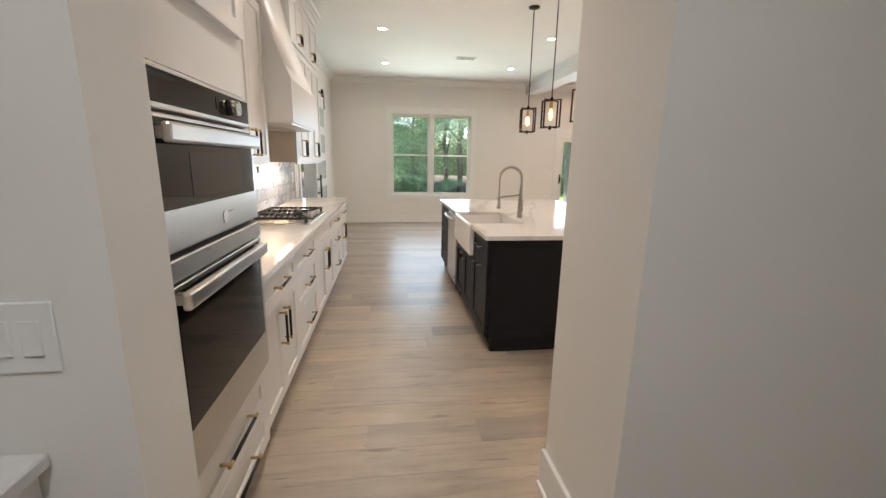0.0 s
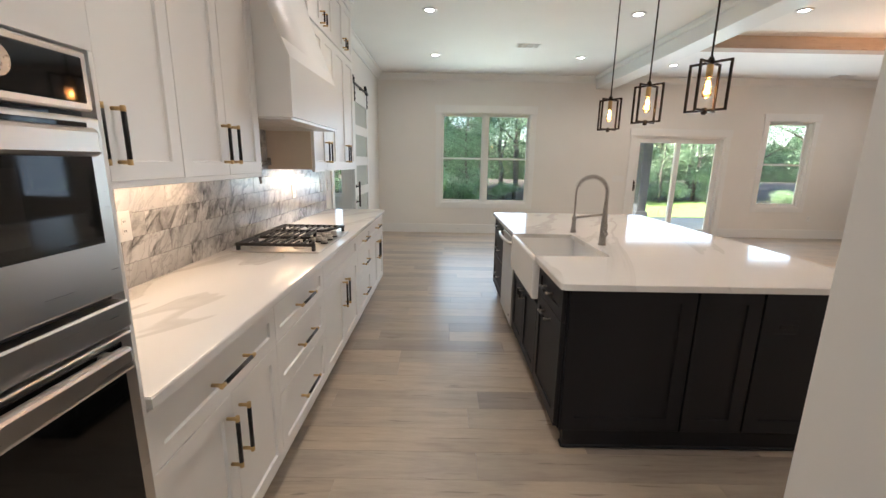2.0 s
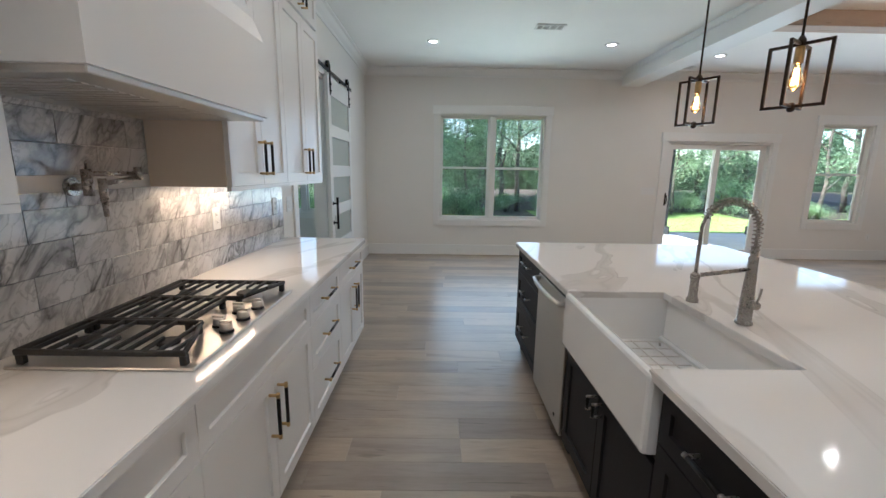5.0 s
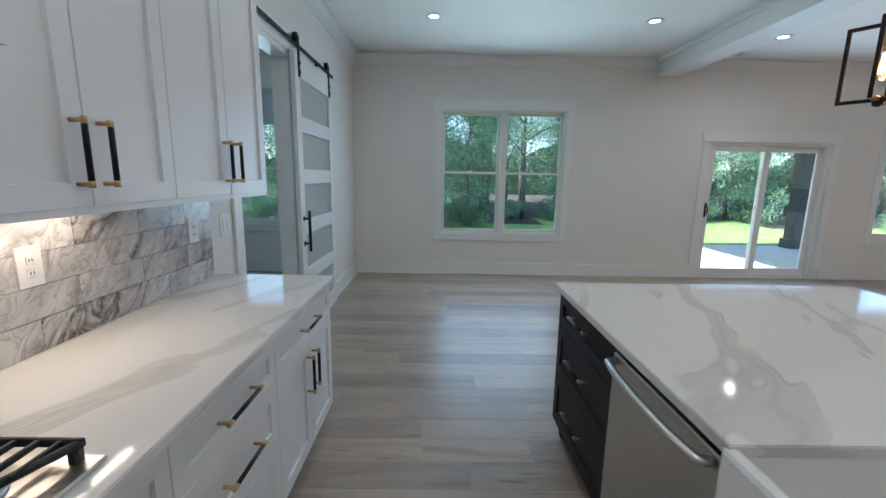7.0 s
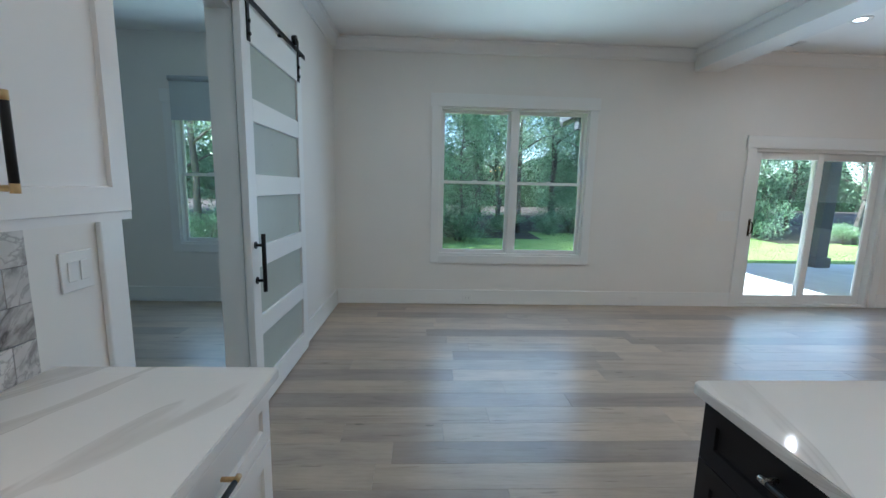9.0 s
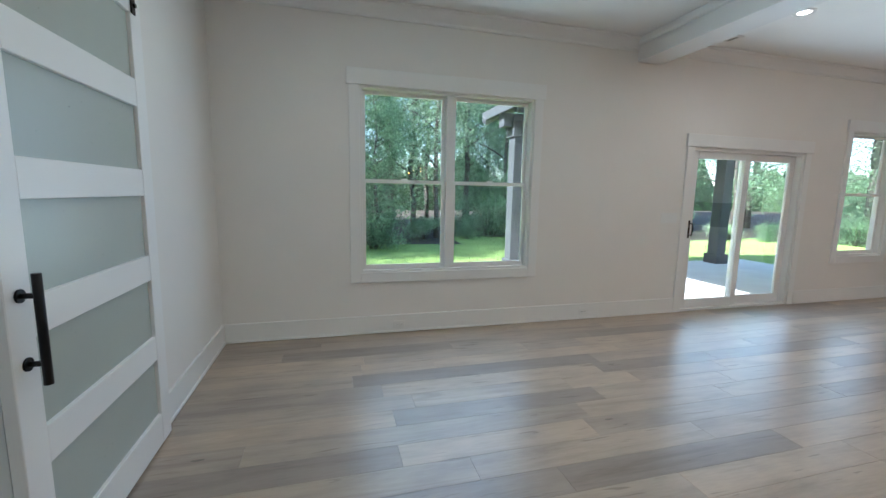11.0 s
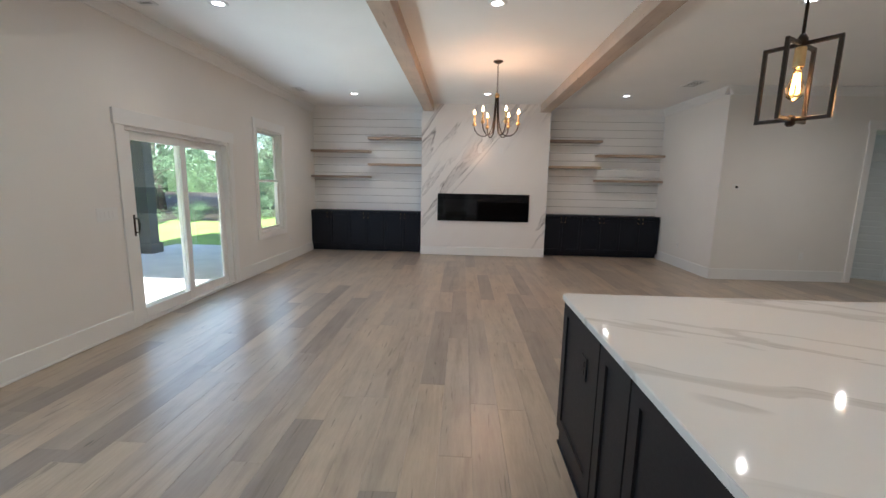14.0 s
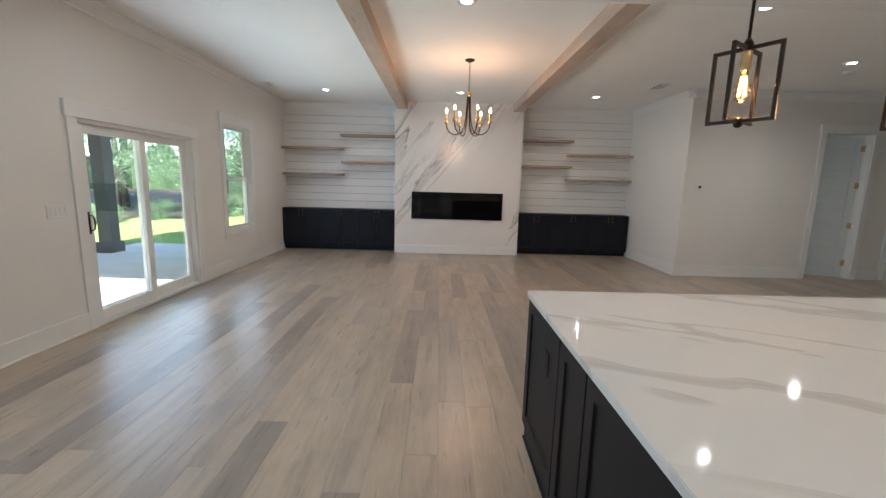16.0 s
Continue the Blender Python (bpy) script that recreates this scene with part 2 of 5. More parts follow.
M_TILE = veined("marble_tile", (0.70, 0.68, 0.66), (0.075, 0.07, 0.065), (0.30, 0.29, 0.28), 5.0, 0.075, turn=(-50, 0, 0), stretch=(1, 0.6, 1.5), rough=0.16, shift=True, amount=0.95, second=0.7, blotch=0.32)
M_QUARTZ.node_tree.nodes["Principled BSDF"].inputs["Specular IOR Level"].default_value = 0.21
for m in (M_DARK, M_NAVY):
    m.node_tree.nodes["Principled BSDF"].inputs["Specular IOR Level"].default_value = 0.22
M_GROUT = paint("grout", (0.80, 0.78, 0.75), 0.8, 0.05, 200, 0.3)
M_FLOOR = wood("oak_plank", (0.50, 0.42, 0.335), (0.335, 0.272, 0.212), 0.31, 0, vary=0.33)
M_FLOOR2 = wood("oak_plank_far", (0.50, 0.42, 0.335), (0.31, 0.255, 0.205), 0.34, 0, per_object=False, island=True, vary=0.33)
for m in (M_FLOOR, M_FLOOR2):
    m.node_tree.nodes["Principled BSDF"].inputs["Specular IOR Level"].default_value = 0.75
# dark backing colour stands in for the shade inside the shiplap gaps
M_GAP = paint("gap_shade_backing", (0.16, 0.15, 0.14), 0.8)
M_BLADE = leafy("grass_blades", (0.17, 0.28, 0.06), (0.30, 0.42, 0.12))
M_SUB = paint("subfloor", (0.22, 0.18, 0.15), 0.8)
M_SHELF = wood("shelf_oak", (0.46, 0.36, 0.27), (0.33, 0.25, 0.18), 0.5, 1, knots=False)
M_BEAM = wood("knotty_pine_beam", (0.74, 0.60, 0.47), (0.60, 0.45, 0.33), 0.55, 0, 0.6)
M_STEEL = paint("brushed_steel", (0.66, 0.63, 0.60), 0.33, 0.01, 12, 0.0, 1.0, (0.5, 0.5, 20))
M_STEELH = paint("brushed_steel_sheet", (0.56, 0.54, 0.515), 0.30, 0.01, 12, 0.0, 1.0, (0.5, 0.5, 20))
M_NICKEL = paint("brushed_nickel", (0.40, 0.365, 0.33), 0.28, 0.05, 150, 0.05, 1.0)
M_BLACK = paint("black_metal", (0.012, 0.011, 0.010), 0.42, 0.2, 150, 0.1, 0.6)
M_IRON = paint("cast_iron", (0.018, 0.017, 0.016), 0.55, 0.3, 200, 0.4)
M_BRONZE = paint("oiled_bronze", (0.035, 0.024, 0.017), 0.38, 0.3, 120, 0.1, 0.8)
M_BRASS = paint("brass", (0.58, 0.40, 0.19), 0.30, 0.06, 150, 0.05, 1.0)
M_CERAMIC = paint("white_fireclay", (0.86, 0.86, 0.85), 0.10, 0.01, 40, 0.02, 0.0, (1, 1, 1), 0.5)
M_PLASTIC = paint("white_plastic", (0.80, 0.80, 0.78), 0.35, 0.01)
M_SLOT = paint("dark_slot", (0.03, 0.03, 0.03), 0.6)
M_BLKGLASS = paint("black_glass", (0.004, 0.004, 0.004), 0.04, 0.1, 10, 0.0)
M_BLKGLASS.node_tree.nodes["Principled BSDF"].inputs["Specular IOR Level"].default_value = 0.35
M_SCREEN = paint("smoked_screen", (0.004, 0.003, 0.003), 0.05, 0.1, 10, 0.0)
M_GLASS = glass("window_glass", (0.99, 1.0, 1.0))
M_FROST = paint("frosted_glass", (0.42, 0.46, 0.42), 0.3, 0.03, 60, 0.03)
M_BULBGLASS = glass("bulb_glass", (1.0, 0.74, 0.40))
M_FILAMENT = glow("filament", (1.0, 0.48, 0.13), 6.0)
M_FLAME = glow("candle_bulb", (1.0, 0.62, 0.30), 5.0)
M_CAN = glow("can_lens", (1.0, 0.96, 0.92), 4.0)
M_CONCRETE = paint("patio_concrete", (0.68, 0.67, 0.65), 0.85, 0.08, 60, 0.3)
M_GRASS = paint("lawn", (0.22, 0.32, 0.08), 0.9, 0.22, 30, 0.6)
# dark brown ground for everything past the lawn's edge
M_WOODGROUND = paint("under_wood_ground", (0.045, 0.036, 0.024), 0.95, 0.4, 18, 0.8)
M_BARK = paint("bark", (0.10, 0.085, 0.07), 0.9, 0.3, 25, 0.8, 0.0, (1, 1, 0.25))
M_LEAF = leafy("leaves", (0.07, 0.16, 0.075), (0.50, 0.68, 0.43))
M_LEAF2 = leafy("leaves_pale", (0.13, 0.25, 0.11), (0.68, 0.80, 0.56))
M_POST = paint("dark_post_paint", (0.055, 0.06, 0.065), 0.55, 0.08, 60, 0.1)
M_SHADE = paint("roller_shade", (0.55, 0.60, 0.62), 0.8, 0.03)
M_BLUEDOOR = paint("door_paint", (0.66, 0.70, 0.72), 0.4, 0.02)


# ---- mesh helpers ----
def box(bm, x0, x1, y0, y1, z0, z1, bev=0.0, mi=0):
    c = Matrix.LocRotScale(((x0 + x1) / 2, (y0 + y1) / 2, (z0 + z1) / 2), None, (abs(x1 - x0), abs(y1 - y0), abs(z1 - z0)))
    r = bmesh.ops.create_cube(bm, size=1, matrix=c)
    fs = {f for v in r["verts"] for f in v.link_faces}
    if bev:
        es = list({e for v in r["verts"] for e in v.link_edges})
        o = bmesh.ops.bevel(bm, geom=es, offset=bev, segments=2 if bev > 0.004 else 1, affect="EDGES", profile=0.5)
        fs = set(o["faces"]) | {f for f in fs if f.is_valid} | {f for v in o["verts"] for f in v.link_faces}
    if mi:
        for f in fs:
            if f.is_valid:
                f.material_index = mi
    return bm


def rod(bm, a, b, r0, r1=None, n=12, mi=0, caps=True):
    a, b = Vector(a), Vector(b)
    m = Matrix.Translation((a + b) / 2) @ (b - a).to_track_quat("Z", "Y").to_matrix().to_4x4()
    r = bmesh.ops.create_cone(bm, cap_ends=caps, segments=n, radius1=r0, radius2=r0 if r1 is None else r1, depth=(b - a).length, matrix=m)
    for v in r["verts"]:
        for f in v.link_faces:
            f.material_index = mi
            f.smooth = len(f.verts) == 4
    return bm


def tube(bm, pts, r, n=8, mi=0, radii=None):
    """A round bar along a line of points."""
    pts = [Vector(p) for p in pts]
    rings = []
    for i, p in enumerate(pts):
        d = (pts[min(i + 1, len(pts) - 1)] - pts[max(i - 1, 0)]).normalized()
        q = d.to_track_quat("Z", "Y")
        rr = radii[i] if radii else r
        rings.append([bm.verts.new(p + q @ Vector((rr * math.cos(2 * math.pi * k / n), rr * math.sin(2 * math.pi * k / n), 0))) for k in range(n)])
    for s, t in zip(rings, rings[1:]):
        best = min(range(n), key=lambda o: (s[0].co - t[o].co).length)
        for k in range(n):
            f = bm.faces.new((s[k], s[(k + 1) % n], t[(k + 1 + best) % n], t[(k + best) % n]))
            f.smooth, f.material_index = True, mi
    for ring, flip in ((rings[0], True), (rings[-1], False)):
        f = bm.faces.new(ring[::-1] if flip else ring)
        f.material_index = mi
    return bm


def lathe(bm, profile, n=20, place=(0, 0, 0), mi=0, closed=False):
    """A turned body from (radius, height) pairs about the z axis."""
    px, py, pz = place
    rings = [[bm.verts.new((px + r * math.cos(2 * math.pi * k / n), py + r * math.sin(2 * math.pi * k / n), pz + z)) for k in range(n)] for r, z in profile]
    for s, t in zip(rings, rings[1:] + (rings[:1] if closed else [])):
        for k in range(n):
            f = bm.faces.new((s[k], s[(k + 1) % n], t[(k + 1) % n], t[k]))
            f.smooth, f.material_index = True, mi
    if closed:
        return bm
    for ring, flip in ((rings[0], True), (rings[-1], False)):
        bm.faces.new(ring[::-1] if flip else ring).material_index = mi
    return bm


def part(name, bm, material, parent=None, label="", kind=""):
    me = bpy.data.meshes.new(name)
    bmesh.ops.recalc_face_normals(bm, faces=bm.faces)
    bm.to_mesh(me)
    bm.free()
    for m in material if isinstance(material, (list, tuple)) else [material]:
        me.materials.append(m)
    ob = new(name, me)
    if parent:
        ob.parent = parent
    return tagged(ob, label, kind=kind)


def boxpart(name, dims, material, parent=None, bev=0.0, label="", kind=""):
    return part(name, box(bmesh.new(), *dims, bev), material, parent, label, kind)


def thing(name, label, category, group="", m=None, kind=""):
    ob = new(name)
    ob.empty_display_size = 0.1
    if m:
        ob.matrix_world = m
    return tagged(ob, label, category, group, kind)


def structure(name, bm, material, label="", category=""):
    return tagged(part(name, bm, material), label or name.replace("_", " "), category or name.split("_")[0], kind="structure")


def wall_y(name, x0, x1, y0, y1, z0, z1, holes, material, label):
    """A wall running along x, with rectangular openings (x0, x1, z0, z1) through it."""
    bm = bmesh.new()
    xs = sorted({x0, x1, *(h[0] for h in holes), *(h[1] for h in holes)})
    for a, b in zip(xs, xs[1:]):
        cuts = sorted((h[2], h[3]) for h in holes if h[0] <= a and h[1] >= b)
        z = z0
        for c, d in cuts + [(z1, z1)]:
            if c > z + 1e-6:
                box(bm, a, b, y0, y1, z, c)
            z = d
    bmesh.ops.remove_doubles(bm, verts=bm.verts, dist=1e-5)
    return structure(name, bm, material, label, "wall")


def wall_x(name, x0, x1, y0, y1, z0, z1, holes, material, label):
    """A wall running along y, with rectangular openings (y0, y1, z0, z1) through it."""
    ob = wall_y(name, y0, y1, -x1, -x0, z0, z1, holes, material, label)
    ob.data.transform(Matrix.Rotation(radians(90), 4, "Z"))
    return ob


# ---- the shell ----
XL, YB, XR = -0.90, 10.0, 9.50
W1 = (0.36, 2.16, 0.63, 2.41)
SL = (4.28, 6.09, 0.0, 2.03)
W2 = (6.91, 7.81, 0.65, 2.35)
W3 = (-2.75, -1.25, 0.72, 2.36)
wall_y("wall_north", -5.0, XR + 0.3, YB, YB + 0.16, -0.15, CEIL + 0.3, [W1, (SL[0], SL[1], -0.15, SL[3]), W2, W3], M_WALL, "warm white painted wall with windows and a sliding door")
wall_x("wall_west", XL - 0.14, XL, 1.58, YB, 0.0, CEIL, [(6.47, 7.46, 0.0, 2.455)], M_WALL, "warm white painted kitchen side wall")
wall_x("wall_east", XR, XR + 0.15, 2.28, YB, 0.0, CEIL, [], M_WALL, "white wall behind shelves and fireplace")
wall_y("wall_alcove", 7.36, XR, 2.28, 2.43, 0.0, CEIL, [], M_WALL, "warm white painted return wall")
wall_x("wall_hall", 7.36, 7.50, -2.9, 2.28, 0.0, CEIL, [(-0.70, 0.12, 0.0, 2.50), (-2.50, -1.30, 0.0, 2.50)], M_WALL, "warm white painted wall with a door and a hall opening")
wall_y("wall_passage", -2.2, -0.14, 1.29, 1.474, 0.0, CEIL, [], M_WALL, "white wall beside the passage")
wall_y("wall_passage_inner", -2.2, -0.235, 1.474, 1.58, 0.0, CEIL, [], M_WALL, "white furring behind the passage wall")
wall_y("wall_passage_end", 1.0, 3.3, 1.56, 2.08, 0.0, CEIL, [], M_WALL, "white wall end beside the kitchen entry")
wall_x("wall_pantry_west", -2.34, -2.2, -1.2, 1.58, 0.0, CEIL, [], M_WALL, "white wall of the entry passage")
wall_y("wall_pantry_south", -2.34, 3.3, -1.34, -1.2, 0.0, CEIL, [], M_WALL, "white wall behind the entry passage")
wall_x("wall_pantry_east", 3.3, 3.44, -3.44, 2.08, 0.0, CEIL, [], M_WALL, "white wall closing the entry passage")
wall_y("wall_south", 3.44, 12.3, -3.58, -3.44, 0.0, CEIL, [], M_WALL, "white wall closing the stair hall")
wall_y("wall_study_south", -4.86, XL - 0.14, 5.4, 5.54, 0.0, CEIL, [], M_WALL, "white wall of the side room")
wall_x("wall_study_west", -5.0, -4.86, 5.4, YB, 0.0, CEIL, [], M_WALL, "white wall of the side room")
wall_x("wall_hall_east", 12.16, 12.3, -6.0, 2.28, 0.0, CEIL, [], M_WALL, "pale wall of the back hall")
wall_y("wall_hall_north", 7.5, 12.3, 0.9, 1.04, 0.0, CEIL, [], M_WALL, "pale wall closing the back rooms")
structure("ceiling", box(bmesh.new(), -5.0, 12.4, -6.0, YB + 0.16, CEIL, CEIL + 0.12), M_CEIL, "white painted ceiling", "ceiling")


def crown(name, a, b, inward):
    """A crown moulding from a to b under the ceiling; inward points into the room."""
    prof = [(0.0, -0.13), (0.014, -0.13), (0.02, -0.105), (0.05, -0.07), (0.075, -0.03), (0.10, -0.018), (0.10, -0.002), (0.0, -0.002)]
    bm = bmesh.new()
    rows = [[bm.verts.new((p[0] + inward[0] * d, p[1] + inward[1] * d, CEIL + h)) for d, h in prof] for p in (a, b)]
    for k in range(len(prof)):
        bm.faces.new((rows[0][k], rows[0][(k + 1) % len(prof)], rows[1][(k + 1) % len(prof)], rows[1][k]))
    bm.faces.new(rows[0])
    bm.faces.new(rows[1][::-1])
    return structure(name, bm, M_TRIM, "white crown moulding", "moulding")


crown("crown_north", (XL, YB), (3.41, YB), (0, -1))
crown("crown_north_2", (3.75, YB), (XR, YB), (0, -1))
crown("crown_west", (XL, 6.2), (XL, YB), (1, 0))
crown("crown_east", (XR - 0.012, 7.56), (XR - 0.012, YB), (-1, 0))
crown("crown_east_2", (XR - 0.012, 2.431), (XR - 0.012, 4.89), (-1, 0))
crown("crown_alcove", (7.27, 2.43), (XR - 0.013, 2.43), (0, 1))
crown("crown_hall", (7.36, -2.9), (7.36, 2.53), (-1, 0))


def baseboard(name, x0, x1, y0, y1):
    bm = bmesh.new()
    box(bm, x0, x1, y0, y1, 0.006, 0.185, 0.003)
    sx, sy = (0.012, 0) if x1 - x0 > y1 - y0 else (0, 0.012)
    box(bm, x0 - (0.012 - sx), x1 + (0.012 - sx), y0 - (0.012 - sy), y1 + (0.012 - sy), 0.004, 0.022, 0.003)
    return structure(name, bm, M_TRIM, "tall white painted baseboard with shoe moulding", "baseboard")


baseboard("baseboard_north", XL + 0.02, 4.18, YB - 0.018, YB + 0.0005)
baseboard("baseboard_north_2", 6.20, 9.2, YB - 0.018, YB + 0.0005)
baseboard("baseboard_west", XL - 0.0005, XL + 0.018, 7.58, YB - 0.02)
baseboard("baseboard_alcove", 7.34, 9.19, 2.4295, 2.448)
baseboard("baseboard_hall", 7.342, 7.3605, 0.23, 2.44)
baseboard("baseboard_hall_2", 7.342, 7.3605, -1.18, -0.82)
baseboard("baseboard_study", -4.8, XL - 0.16, YB - 0.018, YB + 0.0005)
baseboard("baseboard_passage", 0.982, 1.0005, 1.57, 2.09)


def boxbeam(name, x0, x1, y0, y1, z0, material, label, bev=0.004):
    return structure(name, box(bmesh.new(), x0, x1, y0, y1, z0, CEIL + 0.003, bev), material, label, "beam")


bm = bmesh.new()
box(bm, 3.39, 3.70, -3.0, YB, 2.905, CEIL + 0.003, 0.003)
for a, b in ((3.34, 3.391), (3.699, 3.75)):
    box(bm, a, b, -3.0, YB, CEIL - 0.07, CEIL + 0.002, 0.012)
structure("beam_kitchen", bm, M_TRIM, "white boxed ceiling beam with small crown", "beam")
boxbeam("beam_wood_1", 3.702, 9.02, 7.30, 7.50, 2.985, M_BEAM, "knotty natural pine ceiling beam")
boxbeam("beam_wood_2", 3.702, 9.02, 4.93, 5.13, 2.985, M_BEAM, "knotty natural pine ceiling beam")


# ---- windows and doors of the shell ----
def casing(parent, x0, x1, z0, z1, sill=True):
    """Flat white casing with an eared head, on the room side of the north wall."""
    y0, y1 = YB - 0.02, YB
    w = 0.10
    for a, b in ((x0 - w, x0), (x1, x1 + w)):
        boxpart("side_casing", (a, b, y0, y1, z0 - (w if sill else 0) if sill else 0.0, z1), M_TRIM, parent, 0.003)
    boxpart("head_casing", (x0 - w - 0.02, x1 + w + 0.02, y0 - 0.008, y1, z1, z1 + 0.15), M_TRIM, parent, 0.003)
    if sill:
        boxpart("bottom_casing", (x0, x1, y0 - 0.004, y1, z0 - w, z0), M_TRIM, parent, 0.003)


def sash(name, x0, x1, z0, z1, y, parent, w=0.035, d=0.03, wb=None):
    bm = bmesh.new()
    wb = wb or w
    box(bm, x0, x0 + w, y, y + d, z0, z1, 0.003)
    box(bm, x1 - w, x1, y, y + d, z0, z1, 0.003)
    box(bm, x0 + w, x1 - w, y, y + d, z0, z0 + wb, 0.003)
    box(bm, x0 + w, x1 - w, y, y + d, z1 - w, z1, 0.003)
    s = part(name, bm, M_TRIM, parent)
    g = boxpart("pane", (x0 + w, x1 - w, y + d * 0.45, y + d * 0.55, z0 + wb, z1 - w), M_GLASS, s)
    g.visible_shadow = False
    return s


def window_unit(name, opening, bays, label, dressed=True):
    x0, x1, z0, z1 = opening
    t = thing(name, label, "window", kind="structure")
    bm = bmesh.new()
    f = 0.022
    ya, yb = YB + 0.004, YB + 0.14
    box(bm, x0, x0 + f, ya, yb, z0, z1, 0.002)
    box(bm, x1 - f, x1, ya, yb, z0, z1, 0.002)
    box(bm, x0 + f, x1 - f, ya, yb, z0, z0 + f, 0.002)
    box(bm, x0 + f, x1 - f, ya, yb, z1 - f, z1, 0.002)
    bw = (x1 - x0) / bays
    for k in range(1, bays):
        box(bm, x0 + bw * k - 0.038, x0 + bw * k + 0.038, ya + 0.02, yb, z0 + f, z1 - f, 0.002)
    part("window_frame", bm, M_TRIM, t)
    zm = z0 + (z1 - z0) * 0.505
    for k in range(bays):
        a = x0 + bw * k + (f if k == 0 else 0.038) + 0.002
        b = x0 + bw * (k + 1) - (f if k == bays - 1 else 0.038) - 0.002
        sash("lower_sash", a, b, z0 + f, zm + 0.02, YB + 0.06, t, 0.034, 0.03, 0.045)
        sash("upper_sash", a, b, zm - 0.016, z1 - f, YB + 0.092, t, 0.034)
        lk = part("sash_lock", box(bmesh.new(), (a + b) / 2 - 0.03, (a + b) / 2 + 0.03, YB + 0.063, YB + 0.088, zm + 0.02, zm + 0.032, 0.003), M_TRIM, t)
    if dressed:
        casing(t, x0, x1, z0, z1)
    return t


window_unit("window_1", W1, 2, "double-hung twin window with white casing")
window_unit("window_2", W2, 1, "single double-hung window with white casing")
window_unit("window_3", W3, 2, "double-hung window of the side room")


def sliding_door():
    x0, x1, z0, z1 = SL
    t = thing("door_1", "white sliding glass patio door, closed", "door", kind="structure")
    casing(t, x0, x1, z0, z1, sill=False)
    bm = bmesh.new()
    ya, yb = YB + 0.002, YB + 0.15
    box(bm, x0, x0 + 0.035, ya, yb, 0.0, z1, 0.003)
    box(bm, x1 - 0.035, x1, ya, yb, 0.0, z1, 0.003)
    box(bm, x0 + 0.035, x1 - 0.035, ya, yb, z1 - 0.04, z1, 0.003)
    box(bm, x0 + 0.035, x1 - 0.035, ya, yb, 0.0, 0.03, 0.003)
    part("door_frame", bm, M_TRIM, t)
    xm = (x0 + x1) / 2
    a = sash("sliding_panel", x0 + 0.037, xm + 0.04, 0.032, z1 - 0.042, YB + 0.03, t, 0.085, 0.04, 0.11)
    sash("fixed_panel", xm - 0.04, x1 - 0.037, 0.032, z1 - 0.042, YB + 0.08, t, 0.085, 0.04, 0.11)
    bm = bmesh.new()
    hx = x0 + 0.07
    box(bm, hx - 0.014, hx + 0.014, YB + 0.02, YB + 0.031, 0.93, 1.15, 0.004)
    tube(bm, [(hx, YB + 0.026, 0.96), (hx, YB - 0.02, 0.975), (hx, YB - 0.032, 1.04), (hx, YB - 0.02, 1.105), (hx, YB + 0.026, 1.12)], 0.009)
    part("handle", bm, M_BRONZE, a, "oil-rubbed bronze pull")
    return t


sliding_door()


